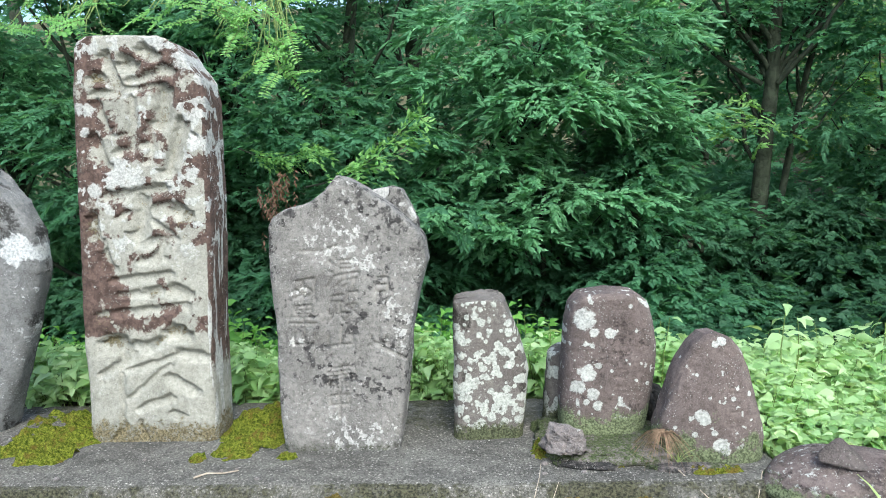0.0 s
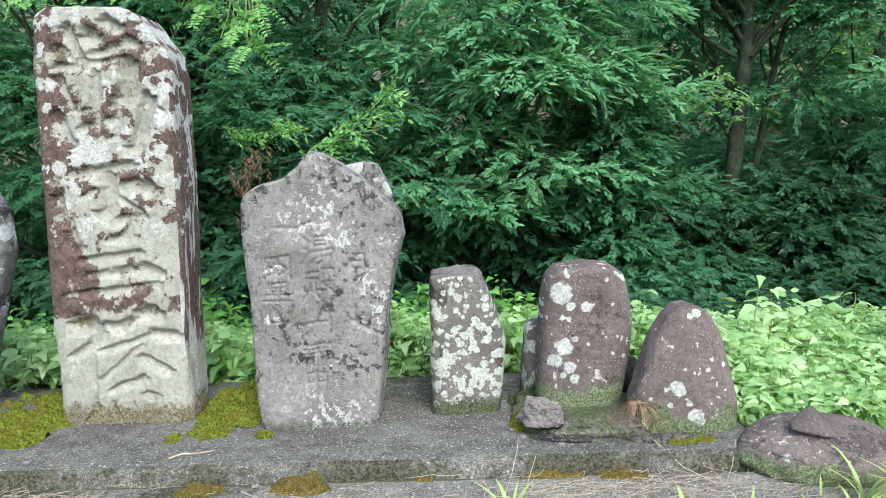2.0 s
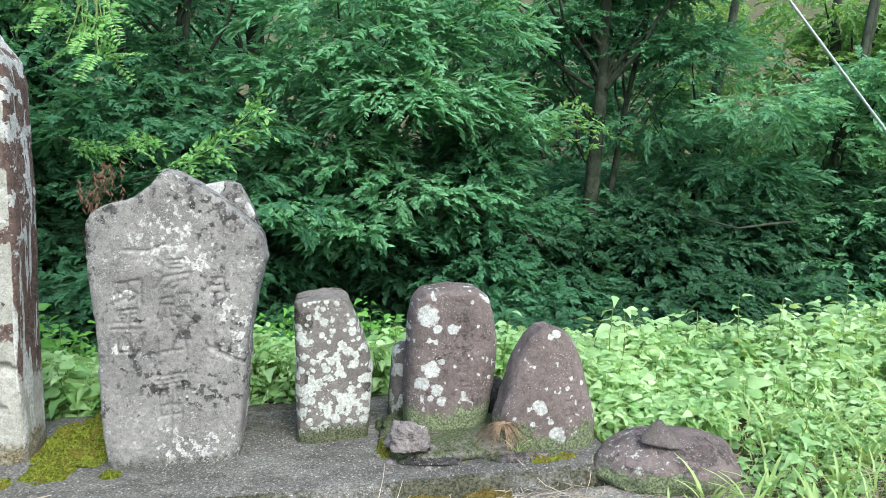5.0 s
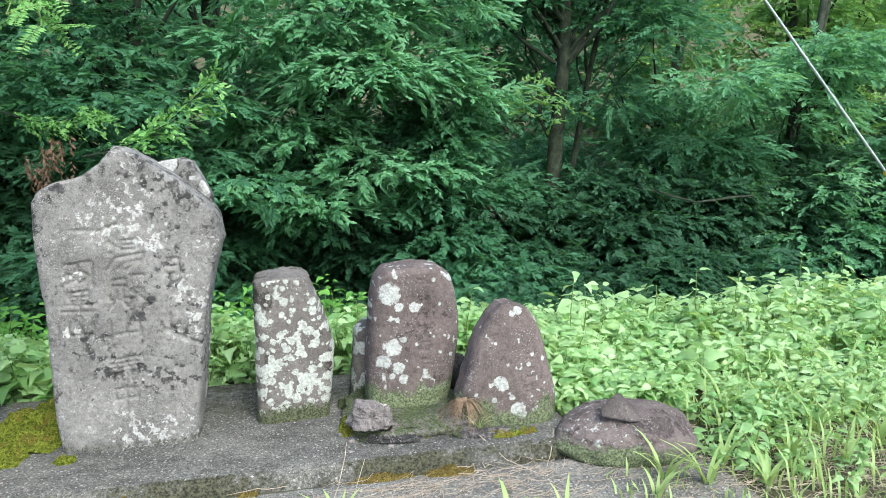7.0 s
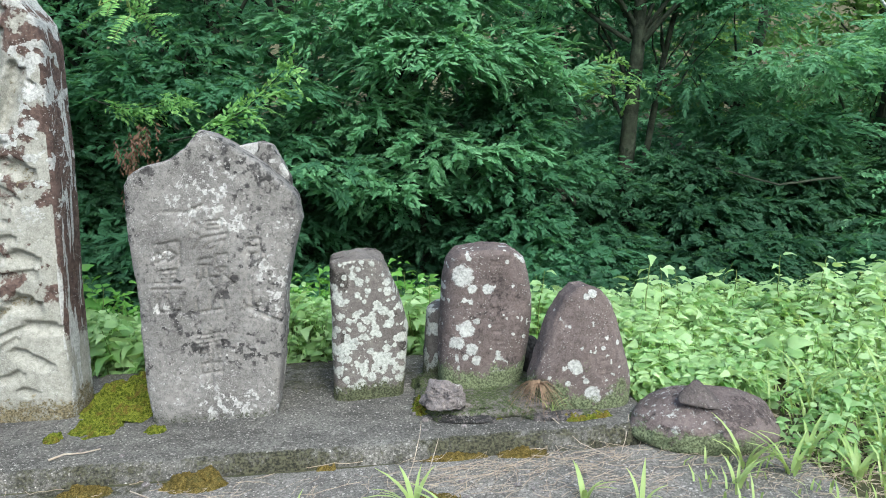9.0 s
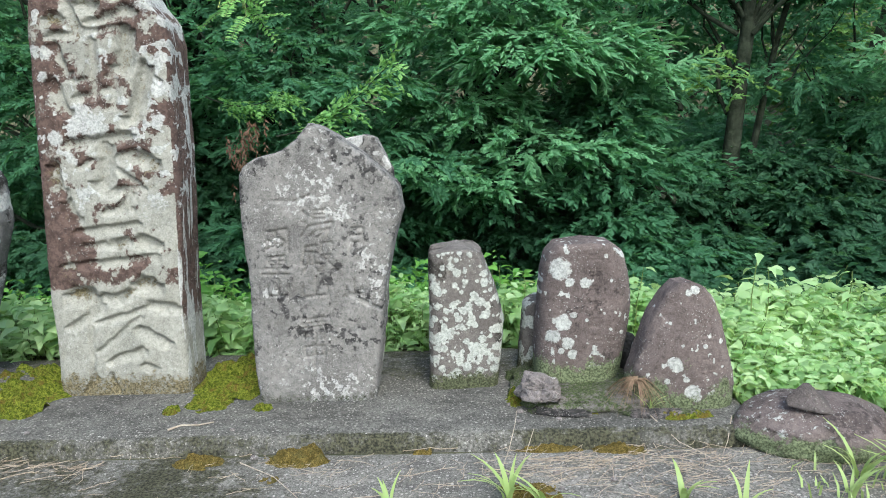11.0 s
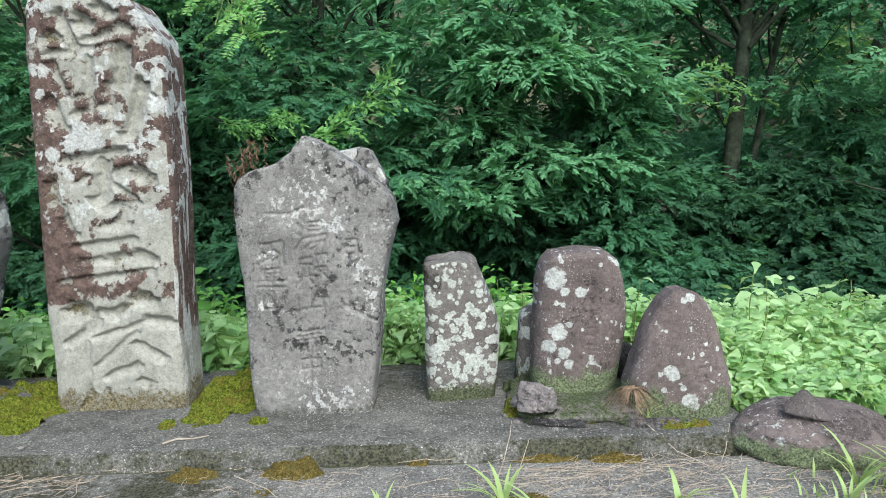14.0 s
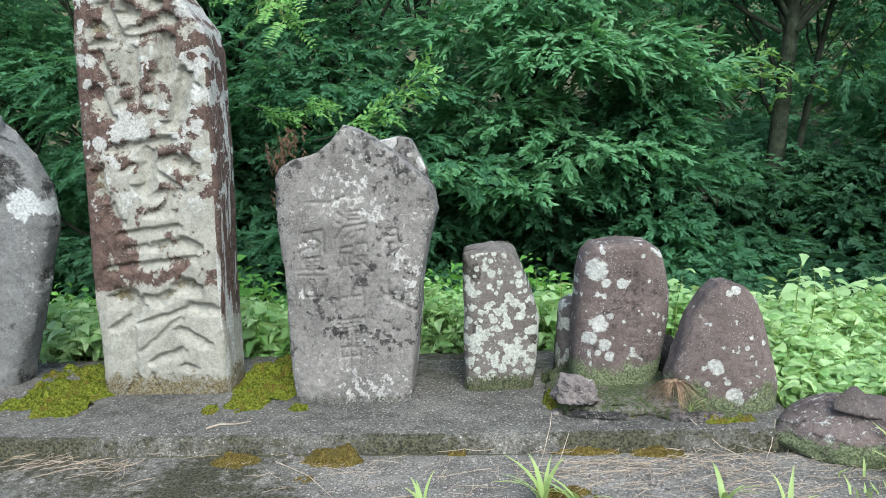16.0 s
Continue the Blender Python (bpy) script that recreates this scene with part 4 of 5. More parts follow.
def wavy(g, a, b, n, sway):
    t = np.linspace(0, 1, n)[:, None]
    off = np.cumsum(g.normal(size=(n, 3)), 0) * sway
    off -= t * off[-1]
    return np.asarray(a) * (1 - t) + np.asarray(b) * t + off * [1, 1, 0.4]


def tree(name, foot, top, radius, pads, per_pad, n_leaf, reach, size, leaf, seed, label, slim=0.5, droop=0.18, limbs=None, category="tree", fine=False):
    g = np.random.default_rng(seed)
    thing = base_empty(name, *foot, label, category)
    stem = wavy(g, foot, top, 14, radius * 0.35)
    stem[0, 2] -= 0.15
    v, f = tube(stem, np.linspace(radius * 1.25, radius * 0.45, 14), 12)
    v = v + 0.12 * radius * (fbm(v, 9, 3)[:, None] - 0.5)
    trunk = under(put("trunk", raw_mesh("trunk", v, f, M_BARK)), thing)
    for p in pads if limbs is None else limbs:
        end = np.array(p[:3])
        s = stem[int(np.clip((end[2] - foot[2]) / max(top[2] - foot[2], 0.1) * 13 * 0.75, 1, 12))]
        under(put("limb", raw_mesh("limb", *tube(wavy(g, s, end, 8, 0.05), np.linspace(radius * 0.3, radius * 0.06, 8), 6), M_BARK)), trunk)
    under(put("crown", raw_mesh("crown", *crown(g, pads, per_pad, n_leaf, reach, size, slim, droop, fine), leaf, smooth=False), kind="stuff"), thing)
    return thing


def tiers(g, c, spread, n, rx, rz):
    """Middles and half sizes of n leafy tiers scattered about c."""
    p = np.array(c) + g.uniform(-1, 1, (n, 3)) * spread
    return [(*q, rx * a, rx * a * 0.8, rz * a) for q, a in zip(p, g.uniform(0.65, 1.25, n))]


# ---- woods behind ----
g = np.random.default_rng(21)


def gz(x, y):
    return float(ground_z(np.array([x]), np.array([y]))[0])


# slender leaning tree with a forked stem
tree("leaning_tree", (2.95, 7.9, gz(2.95, 7.9)), (3.25, 7.9, 4.6), 0.10,
     tiers(g, (2.2, 8.6, 3.6), (2.0, 0.7, 0.7), 10, 0.8, 0.22) + tiers(g, (3.3, 7.7, 3.7), (1.5, 0.5, 0.4), 5, 0.6, 0.2), 110, 12, 0.34, 0.085, M_FOREST, 31, "slender leaning tree with grey-brown bark and dark green leaves")
tree("leaning_tree", (2.75, 8.1, gz(2.75, 8.1)), (4.1, 8.4, 4.3), 0.045, tiers(g, (4.0, 8.6, 3.4), (1.0, 0.5, 0.7), 6, 0.7, 0.2), 110, 12, 0.34, 0.085, M_FOREST, 32, "thin leaning tree forking beside a thicker one")
# broad tree with pale drooping tiers
tree("broad_tree", (0.2, 8.8, gz(0.2, 8.8)), (0.4, 8.8, 4.5), 0.13,
     [(-0.15, 7.2, 2.45, 0.7, 0.5, 0.2), (0.55, 7.0, 2.65, 0.75, 0.5, 0.2), (1.1, 7.2, 2.25, 0.7, 0.5, 0.2), (0.6, 6.8, 2.15, 0.6, 0.4, 0.16), (0.1, 7.0, 3.0, 0.8, 0.5, 0.2), (0.9, 7.2, 3.2, 0.8, 0.5, 0.2),
      (1.7, 7.5, 2.0, 0.6, 0.5, 0.2), (0.0, 7.4, 1.75, 0.6, 0.4, 0.2), (1.5, 7.2, 2.9, 0.6, 0.5, 0.2)], 130, 12, 0.34, 0.125, M_FOREST_PALE, 33, "broad tree with pale drooping tiers of long leaves", slim=0.4, droop=0.3, fine=True)
tree("broad_tree", (1.2, 9.2, gz(1.2, 9.2)), (1.2, 9.0, 4.2), 0.11, tiers(g, (0.8, 7.9, 1.3), (1.4, 0.5, 0.8), 11, 0.55, 0.2), 130, 12, 0.30, 0.10, M_FOREST, 34, "broad tree with low dark green tiers of leaves")
tree("young_tree", (0.5, 7.6, gz(0.5, 7.6)), (0.6, 7.5, 1.7), 0.04,
     [(0.75, 6.9, 1.22, 0.5, 0.35, 0.14), (0.15, 7.0, 0.9, 0.5, 0.35, 0.15), (1.3, 7.2, 1.2, 0.5, 0.4, 0.15), (-0.5, 7.1, 1.1, 0.5, 0.4, 0.15), (0.3, 7.1, 1.5, 0.5, 0.4, 0.15)], 70, 12, 0.26, 0.10, M_FOREST_PALE, 35, "young tree with light green tiers of leaves", fine=True)
# woods from one end to the other
for n, (x, y, r) in enumerate(((-6.6, 9.4, 0.13), (-4.9, 8.6, 0.12), (-3.3, 9.2, 0.14), (-1.8, 8.2, 0.10), (-0.8, 9.8, 0.14), (4.4, 9.2, 0.09), (5.9, 8.6, 0.07), (7.4, 9.6, 0.07), (9.2, 9.0, 0.08))):
    b = gz(x, y)
    tree("woodland_tree", (x, y, b), (x + g.uniform(-0.5, 0.5) + (1.2 if x > 4 else 0), y, 4.9), r,
         tiers(g, (x, y - 0.7, 2.0 if x < 3 else 1.25), (1.2, 0.8, 2.2 if x < 3 else 1.5), 26 if x < 3 else 18, 0.75, 0.22), 90, 12, 0.30, 0.092, M_FOREST_PALE if n in (0, 6) else M_FOREST, 40 + n, "woodland tree with layered dark green foliage")
# far trees up the slope, closing the view
for n, x in enumerate(np.arange(-10.6, 15, 2.3)):
    y = 12.6 + (n % 3) * 1.1
    b = gz(x, y)
    # right-hand trees get their sunlight from the leaf colour
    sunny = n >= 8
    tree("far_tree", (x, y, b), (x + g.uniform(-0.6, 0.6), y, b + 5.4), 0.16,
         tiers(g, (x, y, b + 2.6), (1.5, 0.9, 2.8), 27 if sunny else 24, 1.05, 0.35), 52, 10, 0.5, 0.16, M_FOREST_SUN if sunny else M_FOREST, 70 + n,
         "far tree with yellow-green foliage, sunlight painted in" if sunny else "far tree with dense dark foliage on the slope")
# shrubs at the wood's edge
for n, (x, y, h, w) in enumerate(((1.7, 6.6, 0.75, 0.65), (2.6, 6.5, 0.7, 0.75), (3.6, 6.7, 0.9, 0.8), (4.7, 6.8, 0.95, 0.85), (5.9, 6.9, 0.9, 0.9), (7.3, 7.2, 1.1, 1.0), (0.7, 6.9, 0.5, 0.6), (-0.2, 6.8, 0.55, 0.6), (-1.2, 7.0, 0.9, 0.65), (-2.4, 7.0, 0.95, 0.7), (-3.6, 7.2, 1.2, 0.8), (-5.0, 7.4, 1.3, 0.9), (2.0, 7.4, 1.3, 0.7), (4.4, 7.7, 1.9, 0.9), (5.6, 7.8, 1.9, 0.9), (6.8, 8.0, 2.1, 0.9))):
    b = gz(x, y)
    top = b + 0.5 + h
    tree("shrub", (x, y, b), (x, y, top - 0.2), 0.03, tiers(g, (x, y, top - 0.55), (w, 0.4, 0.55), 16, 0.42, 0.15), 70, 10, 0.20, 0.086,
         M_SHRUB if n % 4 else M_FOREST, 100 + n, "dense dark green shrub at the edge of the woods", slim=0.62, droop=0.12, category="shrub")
# taller thicket filling the gaps under the crowns
for n, (x, y, h) in enumerate(((-2.9, 7.9, 2.0), (-1.6, 7.7, 1.9), (-0.6, 7.8, 2.1), (0.5, 7.7, 1.7), (1.5, 7.8, 1.8), (2.4, 7.6, 1.7), (3.3, 7.7, 2.0), (4.1, 7.5, 1.7), (5.1, 7.6, 1.8), (6.2, 7.7, 1.9), (7.6, 7.9, 2.1))):
    b = gz(x, y)
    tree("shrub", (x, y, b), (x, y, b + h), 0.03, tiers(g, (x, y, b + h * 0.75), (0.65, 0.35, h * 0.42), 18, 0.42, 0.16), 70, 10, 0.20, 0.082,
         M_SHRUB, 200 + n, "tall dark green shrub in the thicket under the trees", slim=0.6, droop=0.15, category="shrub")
# pale sprig before the leaning tree, its catch of light painted as leaf colour
g2 = np.random.default_rng(5)
foot = np.array([2.62, 7.1, 1.9]) + g2.normal(size=(34, 3)) * [0.22, 0.1, 0.16]
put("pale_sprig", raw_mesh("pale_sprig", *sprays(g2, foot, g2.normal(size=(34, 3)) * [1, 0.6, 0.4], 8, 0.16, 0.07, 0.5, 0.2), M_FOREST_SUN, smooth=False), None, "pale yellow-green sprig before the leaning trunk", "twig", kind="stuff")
# undergrowth up the slope between the trunks
for n, x in enumerate(np.arange(-7.5, 10.6, 1.5)):
    y = 9.9 + (n % 2) * 0.8
    b = gz(x, y)
    tree("shrub", (x, y, b), (x, y, b + 1.6), 0.03, tiers(g, (x, y, b + 1.3), (0.9, 0.4, 1.2), 12, 0.6, 0.22), 60, 10, 0.32, 0.13,
         M_FOREST if n % 3 else M_FOREST_PALE, 160 + n, "leafy undergrowth shrub up the wooded slope", slim=0.55, droop=0.15, category="shrub")
# bare crooked boughs low among the leaves
for a, b, c, r in (((0.95, 7.4, 1.45), (1.35, 7.3, 1.05), (2.05, 7.2, 0.62), 0.028), ((1.5, 7.5, 1.5), (1.75, 7.4, 0.95), (2.2, 7.3, 0.55), 0.035), ((3.7, 7.2, 0.9), (4.3, 7.0, 0.7), (5.0, 7.0, 0.75), 0.014), ((2.15, 7.4, 2.2), (2.1, 7.4, 1.75), (2.25, 7.4, 1.5), 0.03)):
    pts = np.concatenate([wavy(g, a, b, 7, 0.015), wavy(g, b, c, 7, 0.015)[1:]])
    put("bare_bough", raw_mesh("bare_bough", *tube(pts, np.linspace(r * 0.6, r, 13), 8), M_BARK), None, "bare crooked grey bough among the foliage", "branch")


# ---- pinnate branches near the stones ----
def pinnate(name, feet, ways, reach, pairs, size, material, label, seed, stem_from):
    g = np.random.default_rng(seed)
    thing = base_empty(name, *stem_from, label, "branch")
    rods, leaves = [], []
    for f, w in zip(np.array(feet), unit(np.array(ways, float))):
        t = np.linspace(0, 1, 8)[:, None]
        rib = f + w * t * reach + np.array([0, 0, -0.22 * reach]) * t ** 2
        rods.append(tube(rib, np.linspace(0.003, 0.001, 8), 5))
        rods.append(tube(wavy(g, stem_from, f, 8, 0.01), np.linspace(0.008, 0.003, 8), 5))
        k = np.repeat(np.linspace(0.12, 1.0, pairs), 2)
        at = f + w * (k * reach)[:, None] + np.array([0, 0, -0.22 * reach]) * (k ** 2)[:, None]
        up = unit(np.array([0.0, -0.5, 0.8]) + 0.2 * g.normal(size=3))
        side = np.cross(w, up)
        hand = np.tile([1.0, -1.0], pairs)[:, None]
        lw = side * hand + 0.35 * w + 0.12 * g.normal(size=(len(k), 3))
        L = size * g.uniform(0.85, 1.15, len(k)) * (1 - 0.35 * k)
        leaves.append(leaf_cloud(at, lw, np.tile(up, (len(k), 1)) + 0.15 * g.normal(size=(len(k), 3)), L, L * 0.55))
    under(put("stem", raw_mesh("stem", *gather(rods), M_STEM)), thing)
    under(put("foliage", raw_mesh("foliage", *gather(leaves), material, smooth=False), kind="stuff"), thing)


def branch_of(c, spread, n, seed):
    g = np.random.default_rng(seed)
    feet = np.array(c) + g.uniform(-1, 1, (n, 3)) * spread
    return feet, np.stack([g.uniform(-1, 1, n), g.uniform(-0.8, 0.3, n), g.uniform(-0.55, 0.3, n)], 1)


for c, spread, n, sd, lab in (((-1.45, 4.4, 2.35), (0.28, 0.25, 0.22), 22, 1, "bright green pinnate branch hanging behind the pillar"),
                              ((-1.28, 4.3, 2.15), (0.15, 0.2, 0.14), 10, 2, "bright green pinnate branch tip"),
                              ((-1.95, 4.5, 2.55), (0.45, 0.25, 0.12), 18, 3, "bright green pinnate branch above the pillar"),
                              ((-2.62, 4.4, 2.42), (0.12, 0.15, 0.06), 6, 4, "bright pinnate spray beside the pillar"),
                              ((-3.3, 4.9, 2.75), (0.6, 0.3, 0.15), 14, 5, "light green pinnate branch overhead")):
    feet, ways = branch_of(c, spread, n, sd)
    pinnate("pinnate_branch", feet, ways, 0.24, 11, 0.056, M_ACACIA, lab, sd, (c[0] - 0.3, c[1] + 1.2, c[2] + 0.9))
# long frond reaching over the slab


def arching_frond(a, b, label, seed):
    g = np.random.default_rng(seed)
    thing = base_empty("arching_frond", *a, label, "branch")
    t = np.linspace(0, 1, 16)[:, None]
    stem = np.array(a) * (1 - t) + np.array(b) * t + np.array([0, 0, -0.10]) * np.sin(np.pi * t)
    under(put("stem", raw_mesh("stem", *tube(stem, np.linspace(0.008, 0.002, 16), 6), M_BARK)), thing)
    foot = np.repeat(stem[3:], 4, 0) + g.normal(size=(52, 3)) * 0.02
    ahead = unit(np.array(b) - np.array(a))
    way = ahead * 0.8 + g.normal(size=(52, 3)) * [0.25, 0.5, 0.35] + [0, 0, -0.1]
    reach = 0.2
    v, f = sprays(g, foot, way, 7, reach, 0.06, 0.5, 0.25)
    under(put("foliage", raw_mesh("foliage", v, f, M_FROND, smooth=False), kind="stuff"), thing)


arching_frond((-1.32, 5.0, 1.36), (-0.49, 4.75, 1.79), "long arching light green frond over the slab", 8)
arching_frond((-2.3, 6.3, 1.75), (-1.5, 6.0, 1.72), "short leafy frond with a bare twig", 9)
for c, s in (((-1.82, 6.0, 1.42), 12), ((-1.95, 6.0, 1.25), 13)):
    g2 = np.random.default_rng(s)
    foot = np.array(c) + g2.normal(size=(16, 3)) * [0.07, 0.05, 0.14]
    put("dead_leaf_cluster", raw_mesh("dead_leaf_cluster", *sprays(g2, foot, np.tile([0.1, -0.2, -1.0], (16, 1)), 6, 0.12, 0.06, 0.4), M_DEAD, smooth=False), None, "cluster of dead brown hanging leaves", "dead leaves", kind="stuff")

# ---- weeds ----


def weed_bed(name, count, x0, x1, y0, y1, h0, h1, size, material, label, seed, tall=0.0, reject=None, nodes=7):
    """Stems with opposite broad leaves, standing close together."""
    g = np.random.default_rng(seed)
    x, y = g.uniform(x0, x1, count), g.uniform(y0, y1, count)
    if reject:
        keep = ~reject(x, y)
        x, y = x[keep], y[keep]
    p = np.stack([x, y, x * 0], 1)
    h = (h0 + (h1 - h0) * np.clip(1.6 * fbm(p, 1.6, 3) - 0.3, 0, 1)) * g.uniform(0.75, 1.15, len(x))
    h = h + tall * (g.random(len(x)) > 0.95)
    z = np.minimum(ground_z(x, y), 0.0)
    lean = g.normal(size=(len(x), 3)) * [0.16, 0.16, 0]
    lean[:, 1] -= 0.05
    rods, at, way, up, L = [], [], [], [], []
    for k in range(nodes):
        f = 0.16 + 0.85 * ((k + 1) / nodes) ** 0.8
        turn = g.uniform(0, np.pi, len(x))
        for s in (0, np.pi):
            foot = np.stack([x, y, z], 1) + (np.array([0, 0, 1.0]) + lean) * (h * f)[:, None]
            w = np.stack([np.cos(turn + s), np.sin(turn + s), g.uniform(-0.45, 0.35, len(x))], 1)
            at.append(foot + unit(w) * 0.02)
            way.append(w)
            up.append(np.array([0, -0.35, 0.9]) + 0.7 * g.normal(size=(len(x), 3)))
            L.append(size * g.uniform(0.4, 1.3, len(x)) * (1.1 - 0.55 * (k / nodes) ** 2))
    at, way, up, L = np.concatenate(at), np.concatenate(way), np.concatenate(up), np.concatenate(L)
    v, f = leaf_cloud(at, way, up, L, L * g.uniform(0.34, 0.66, len(L)), BROAD, BROAD_F)
    put(name, raw_mesh(name, v, f, material), None, label, "weeds", kind="stuff")
    for a, b, c, hh, ll in zip(x, y, z, h, lean):
        foot = np.array([a, b, c - 0.02])
        rods.append(tube(np.stack([foot, foot + (np.array([0, 0, 1.0]) + ll) * hh * 0.92]), [0.004, 0.002], 4))
    put(name + "_stems", raw_mesh(name + "_stems", *gather(rods), M_STEM), None, "thin green stems of the weeds", "weeds", kind="stuff")


weed_bed("weed_bed", 420, -3.7, 1.3, 4.12, 4.75, 0.22, 0.46, 0.14, M_WEED, "bright green broad-leaved weeds behind the plinth", 1)
weed_bed("low_weeds", 220, -3.7, 1.25, 4.07, 4.2, 0.1, 0.26, 0.085, M_WEED, "low weeds leaning on the plinth's back edge", 13)
weed_bed("fine_weeds", 620, 1.25, 5.6, 3.4, 5.0, 0.18, 0.40, 0.075, M_WEED, "fine-leaved pale green weeds among broader ones", 11)
weed_bed("fine_weeds", 270, -3.7, 1.3, 4.1, 4.7, 0.2, 0.44, 0.06, M_WEED, "fine-leaved pale green weeds behind the plinth", 12)
weed_bed("weed_bed", 560, 1.25, 5.6, 3.45, 5.0, 0.16, 0.38, 0.13, M_WEED, "dense bright green broad-leaved weeds", 2, 0.1, lambda x, y: (x < 1.75) & (y < 3.3))
weed_bed("low_weeds", 330, 1.9, 4.2, 2.85, 3.5, 0.07, 0.24, 0.07, M_WEED, "low light green weeds by the boulder", 3)
weed_bed("low_weeds", 130, 1.22, 1.95, 3.18, 3.5, 0.12, 0.3, 0.095, M_WEED, "low light green weeds behind the boulder", 6)
weed_bed("vine_cover", 1250, -4.7, 0.9, 4.75, 6.7, 0.35, 0.75, 0.10, M_VINE, "mat of green vines over the falling ground", 4, nodes=5)
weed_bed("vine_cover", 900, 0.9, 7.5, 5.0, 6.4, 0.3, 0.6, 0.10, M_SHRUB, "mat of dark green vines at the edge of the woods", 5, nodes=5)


def grass_bed(name, count, x0, x1, y0, y1, h0, h1, label, seed):
    g = np.random.default_rng(seed)
    x, y = g.uniform(x0, x1, count), g.uniform(y0, y1, count)
    a, h = g.uniform(0, 2 * np.pi, count), g.uniform(h0, h1, count)
    out = np.stack([np.cos(a), np.sin(a), 0 * a], 1)
    side = np.stack([-np.sin(a), np.cos(a), 0 * a], 1) * 0.0045
    foot = np.stack([x, y, np.minimum(ground_z(x, y), 0) - 0.01], 1)
    up = np.array([0, 0, 1.0])
    mid = foot + up * (h * 0.6)[:, None] + out * (h * 0.18)[:, None]
    tip = foot + up * (h * 0.85)[:, None] + out * (h * g.uniform(0.3, 0.8, count))[:, None]
    V = np.stack([foot - side, foot + side, mid + side, mid - side, tip + side * 0.1, tip - side * 0.1], 1).reshape(-1, 3)
    i = np.arange(count)[:, None] * 6
    F = np.concatenate([i + [0, 1, 2, 3], i + [3, 2, 4, 5]])
    put(name, raw_mesh(name, V, F, M_GRASS), None, label, "grass", kind="stuff")


grass_bed("grass_bed", 900, 1.85, 4.4, 2.2, 3.6, 0.06, 0.24, "thin light green grass by the path", 1)
grass_bed("grass_bed", 160, 1.2, 2.2, 2.05, 2.6, 0.05, 0.14, "short grass at the pavement's edge", 2)
weed_bed("low_weeds", 70, 1.75, 3.4, 2.3, 2.9, 0.05, 0.16, 0.06, M_WEED, "scattered low light green weeds in the grass", 7)

# single tall weeds rising over the bed
def weed_plant(x, y, h, size, seed, label, turn=0.0):
    g = np.random.default_rng(seed)
    z = min(gz(x, y), 0.0)
    thing = base_empty("weed", x, y, z, label, "weed", "tall weeds")
    top = np.array([x + g.uniform(-0.05, 0.08), y - 0.04, z + h])
    stem = wavy(g, (x, y, z - 0.02), top, 9, 0.006)
    stalk = under(put("stem", raw_mesh("stem", *tube(stem, np.linspace(0.005, 0.002, 9), 6), M_STEM)), thing)
    for k in range(8):
        foot = stem[min(8, 3 + k * 6 // 8)]
        a = turn + k * 2.4
        w = np.array([[math.cos(a), math.sin(a) - 0.2, g.uniform(-0.5, 0.25)]])
        L = np.array([size * (1.15 - 0.07 * k)])
        v, f = leaf_cloud(foot[None] + unit(w) * 0.015, w, np.array([[0.1, -0.35, 1.0]]), L, L * 0.55, BROAD, BROAD_F)
        under(put("leaf", raw_mesh("leaf", v, f, M_WEED)), stalk)


for n, (x, y, h, s) in enumerate(((1.55, 3.85, 0.66, 0.14), (1.68, 3.95, 0.56, 0.13), (0.98, 4.1, 0.54, 0.12), (2.6, 4.2, 0.54, 0.12), (2.9, 4.25, 0.50, 0.12), (3.4, 4.3, 0.58, 0.12), (3.9, 4.4, 0.56, 0.12), (2.2, 4.1, 0.48, 0.11), (1.95, 2.72, 0.30, 0.10), (1.92, 2.60, 0.17, 0.08), (0.32, 4.2, 0.5, 0.11))):
    weed_plant(x, y, h, s, 300 + n, "light green weed with paired pointed leaves", 0.6 * n)


# ---- grass, straw and twigs ----
def grass_tuft(x, y, z, blades, height, seed, material, label, droop=0.8, name="grass_tuft", wide=0.010, fall=0.0):
    g = np.random.default_rng(seed)
    thing = base_empty(name, x, y, z, label, "grass", name + "s")
    for _ in range(blades):
        a, h = g.uniform(0, 2 * np.pi), height * g.uniform(0.55, 1.1)
        out = np.array([math.cos(a), math.sin(a), 0])
        t = np.linspace(0, 1, 6)[:, None]
        mid = np.array([x, y, z - 0.01]) + out * 0.02 * g.random() + out * h * droop * t ** 1.8 * g.uniform(0.5, 1.3) + np.array([0, 0, 1.0]) * h * (t - 0.35 * droop * t ** 2.5 - fall * t ** 2)
        side = np.cross(out, [0, 0, 1.0]) * wide * g.uniform(0.6, 1.1)
        w = np.array([0.6, 1.0, 1.0, 0.8, 0.5, 0.04])[:, None]
        v = np.concatenate([mid - side * w, mid + np.array([0, 0, -0.002]), mid + side * w])
        i = np.arange(5)
        f = np.concatenate([np.stack([i, i + 6, i + 7, i + 1], 1), np.stack([i + 6, i + 12, i + 13, i + 7], 1)])
        under(put("blade", raw_mesh("blade", v, f, material)), thing)


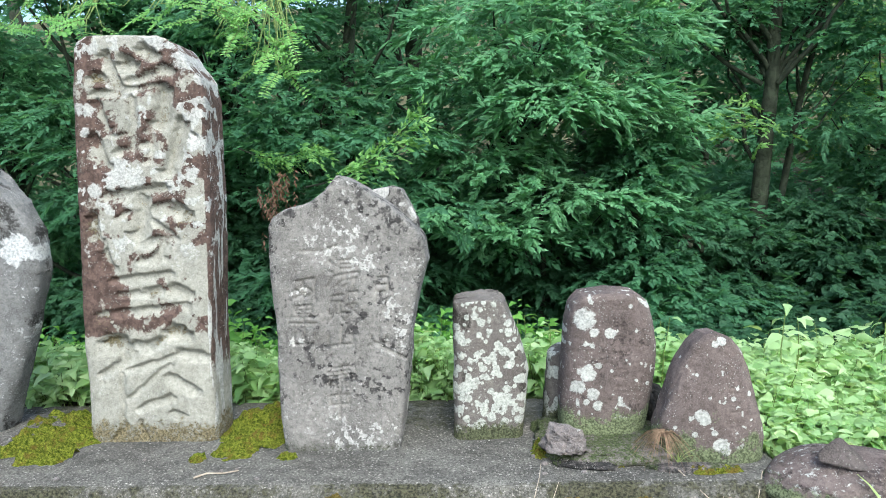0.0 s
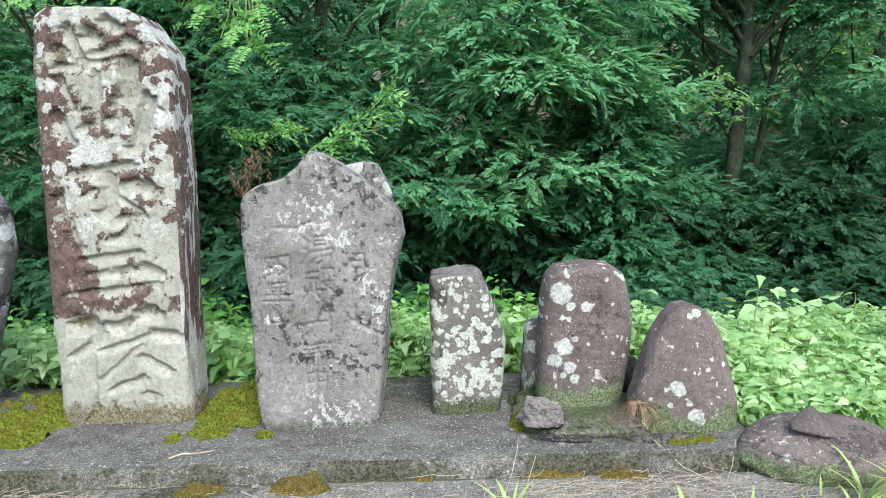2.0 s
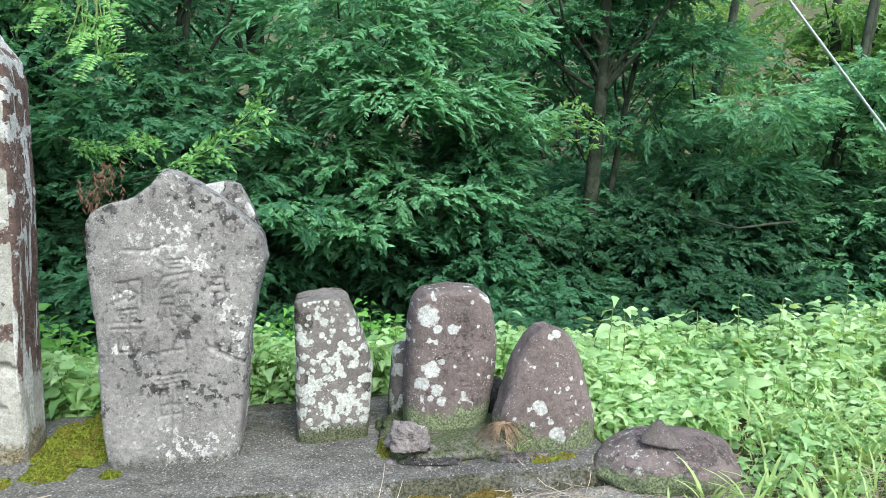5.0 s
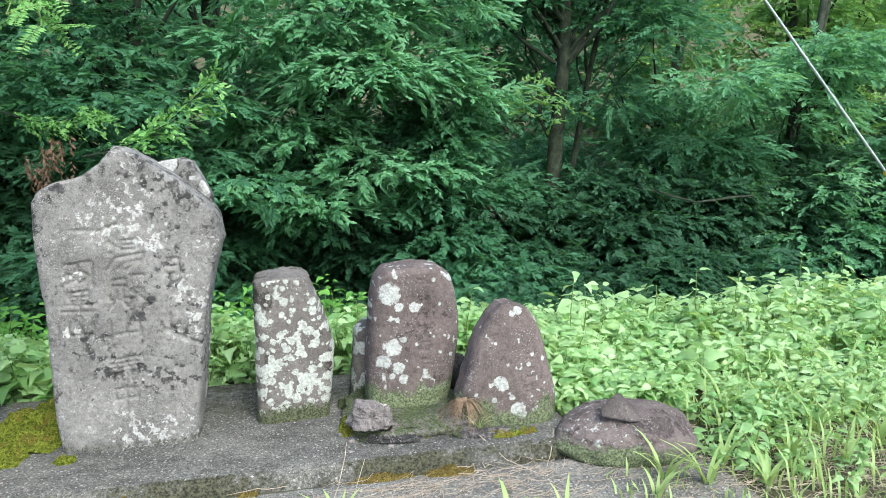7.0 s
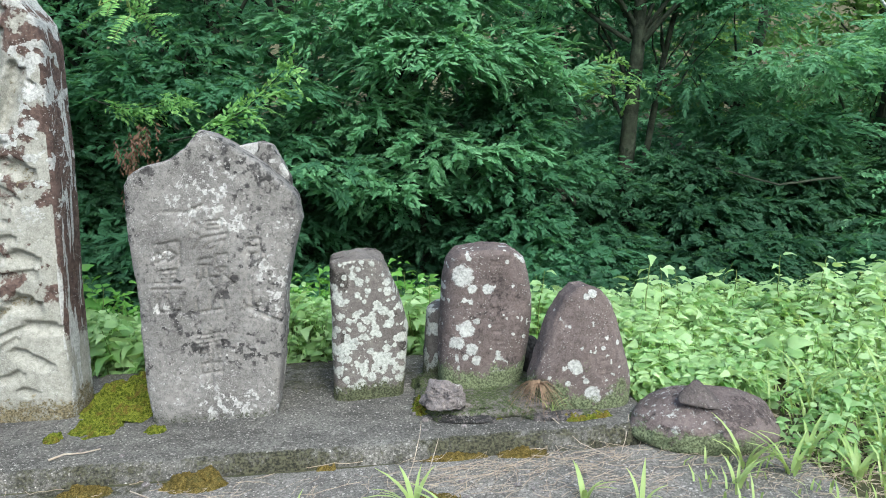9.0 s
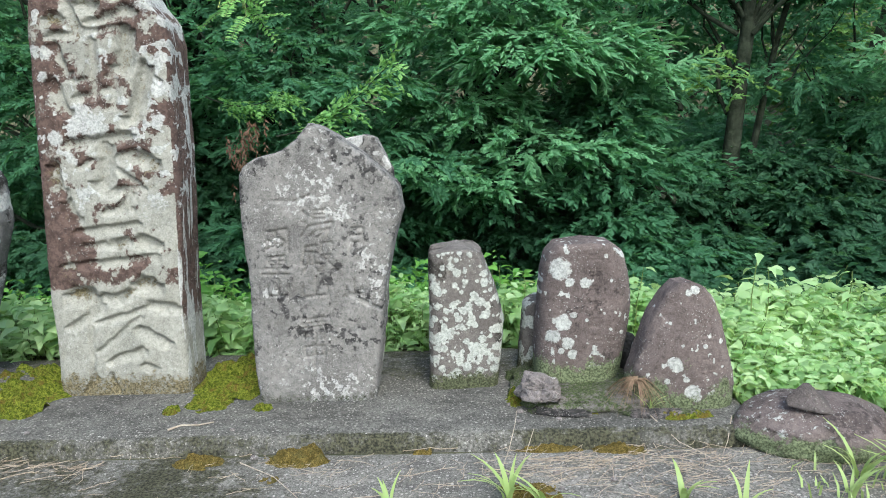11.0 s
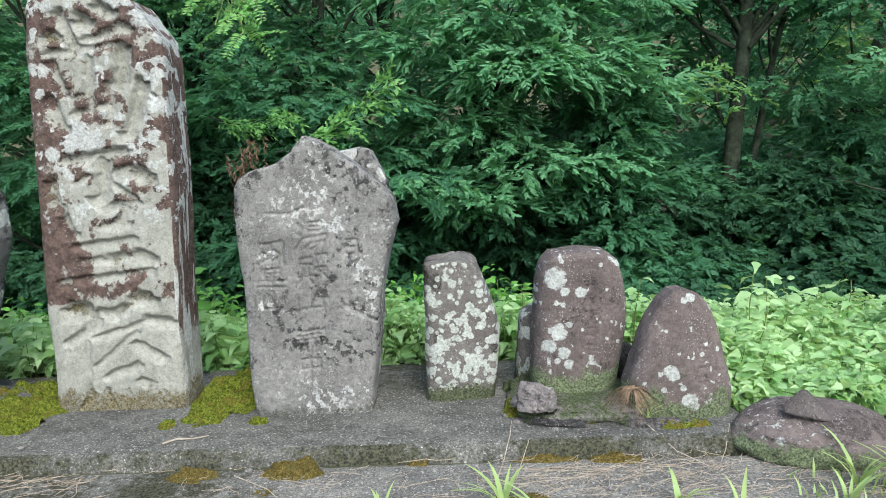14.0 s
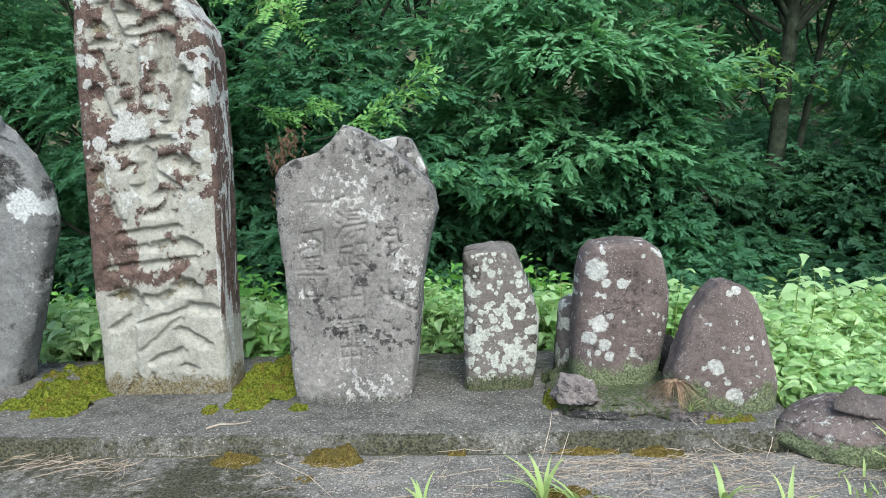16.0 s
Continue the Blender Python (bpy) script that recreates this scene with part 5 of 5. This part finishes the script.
TUFTS = [(0.12, 2.42, 10, 0.20), (0.25, 2.36, 9, 0.17), (0.75, 2.40, 7, 0.16), (0.95, 2.34, 6, 0.15), (-0.32, 2.38, 5, 0.13), (1.45, 2.52, 9, 0.24), (1.60, 2.45, 10, 0.22), (1.35, 2.40, 7, 0.16), (1.75, 2.58, 7, 0.2), (1.82, 2.38, 9, 0.2), (2.05, 2.55, 9, 0.25), (2.25, 2.45, 9, 0.22), (2.35, 2.75, 9, 0.3), (2.55, 2.6, 9, 0.3), (2.2, 2.9, 8, 0.3), (2.7, 2.9, 9, 0.35), (2.45, 3.05, 8, 0.36), (2.85, 3.15, 8, 0.4), (2.1, 3.1, 7, 0.32)]
for n, (x, y, b, h) in enumerate(TUFTS):
    grass_tuft(x, y, 0.0, b, h, 400 + n, M_GRASS, "light green grass tuft on the path's edge")
grass_tuft(0.74, 3.05, 0.21, 110, 0.14, 450, M_DRYGRASS, "dry brown grass tuft drooping between two stones", 0.95, "dry_grass_tuft", 0.0020, 1.35)
grass_tuft(0.80, 3.03, 0.08, 7, 0.14, 451, M_GRASS, "small green grass sprig beside the dry tuft", 0.6, wide=0.005)


def litter(name, count, x0, x1, y0, y1, l0, l1, r, material, label, seed, zfun):
    g = np.random.default_rng(seed)
    rods = []
    for _ in range(count):
        c = np.array([g.normal((x0 + x1) / 2, (x1 - x0) / 4), g.normal((y0 + y1) / 2, (y1 - y0) / 4), 0])
        a, L = g.normal(0.35, 0.7), g.uniform(l0, l1)
        d = np.array([math.cos(a), math.sin(a), 0]) * L / 2
        pts = wavy(g, c - d, c + d, 6, L * 0.05)
        pts[:, 2] = zfun + 0.004 + g.uniform(0, 0.012) + np.abs(g.normal(size=6)) * 0.003
        rods.append(tube(pts, r * g.uniform(0.6, 1.3), 4))
    put(name, raw_mesh(name, *gather(rods), material), None, label, "litter", kind="stuff")


litter("straw_litter", 190, 0.0, 1.2, 2.4, 2.85, 0.04, 0.24, 0.0011, M_STRAW, "dry straw and stalks strewn over the pavement", 1, 0.0)
litter("straw_litter", 1000, 1.2, 3.2, 2.0, 3.0, 0.04, 0.2, 0.0011, M_STRAW, "dry straw covering the soil by the weeds", 2, 0.0)
litter("straw_litter", 60, -2.3, -1.5, 2.6, 2.85, 0.04, 0.2, 0.0011, M_STRAW, "dry stalks by the plinth's edge", 3, 0.0)
litter("straw_litter", 60, -1.4, 0.2, 2.4, 2.85, 0.03, 0.14, 0.0011, M_STRAW, "few dry stalks on the pavement", 4, 0.0)


def twig(points, r, label):
    put("twig", raw_mesh("twig", *tube(np.array(points), np.linspace(r, r * 0.5, len(points)), 6), M_TWIG), None, label, "twig", "twigs")


twig([(-1.36, 2.93, 0.075), (-1.31, 2.96, 0.083), (-1.24, 2.97, 0.078), (-1.17, 2.985, 0.085)], 0.005, "pale bent twig lying on the plinth")
twig([(0.10, 2.60, 0.006), (0.14, 2.66, 0.08), (0.17, 2.72, 0.16), (0.18, 2.76, 0.20)], 0.002, "thin dry stalk leaning on the plinth")
twig([(0.18, 2.62, 0.006), (0.22, 2.70, 0.07), (0.25, 2.76, 0.12)], 0.002, "thin dry stalk leaning on the plinth")
twig([(0.78, 2.95, 0.085), (0.86, 2.80, 0.03), (0.98, 2.66, 0.008)], 0.0025, "dry stalk fallen from the plinth")
twig([(1.12, 2.92, 0.09), (1.06, 2.80, 0.03), (1.0, 2.70, 0.008)], 0.002, "dry stalk fallen from the plinth")
twig([(-0.98, 2.74, 0.006), (-0.8, 2.6, 0.012), (-0.62, 2.38, 0.008)], 0.0025, "long dry stalk on the pavement")
twig([(-0.6, 2.35, 0.006), (-0.45, 2.42, 0.014), (-0.33, 2.45, 0.008)], 0.003, "pale dry stick on the pavement")

# pebbles
g = np.random.default_rng(77)
for n in range(24):
    on = n % 2
    x, y = g.uniform(-2.4, 1.0), (g.uniform(2.92, 3.2) if on else g.uniform(2.45, 2.8))
    s = g.uniform(0.006, 0.018)
    put("pebble", boulder("pebble", (x, y, (PLINTH if on else 0.0) + s * 0.3), (s, s * 0.8, s * 0.6), M_ROCK, 500.0 + n, 0.3, 0.05, rings=10, lichen=lambda i: 0.4 + 0 * i["x"]), None, "small pale pebble lying on concrete", "pebble", "pebbles")

# guy wire with its yellow sleeve
wire = base_empty("guy_wire", 5.72, 5.0, gz(5.72, 5.0), "steel guy wire with a yellow plastic sleeve", "guy wire")
way = unit(np.array([-1.146, 0.0, 1.296]))
foot = np.array([5.74, 5.0, 0.0])
under(put("strand", raw_mesh("strand", *tube(np.stack([foot - way * 0.4, foot + way * 3.0, foot + way * 9.0]), 0.011, 10), M_WIRE)), wire)
start = np.array([4.79, 5.0, 1.09])
under(put("sleeve", raw_mesh("sleeve", *tube(np.stack([start - way * 1.3, start - way * 0.01, start]), [0.03, 0.03, 0.022], 14), M_SLEEVE), label="yellow plastic sleeve"), wire)
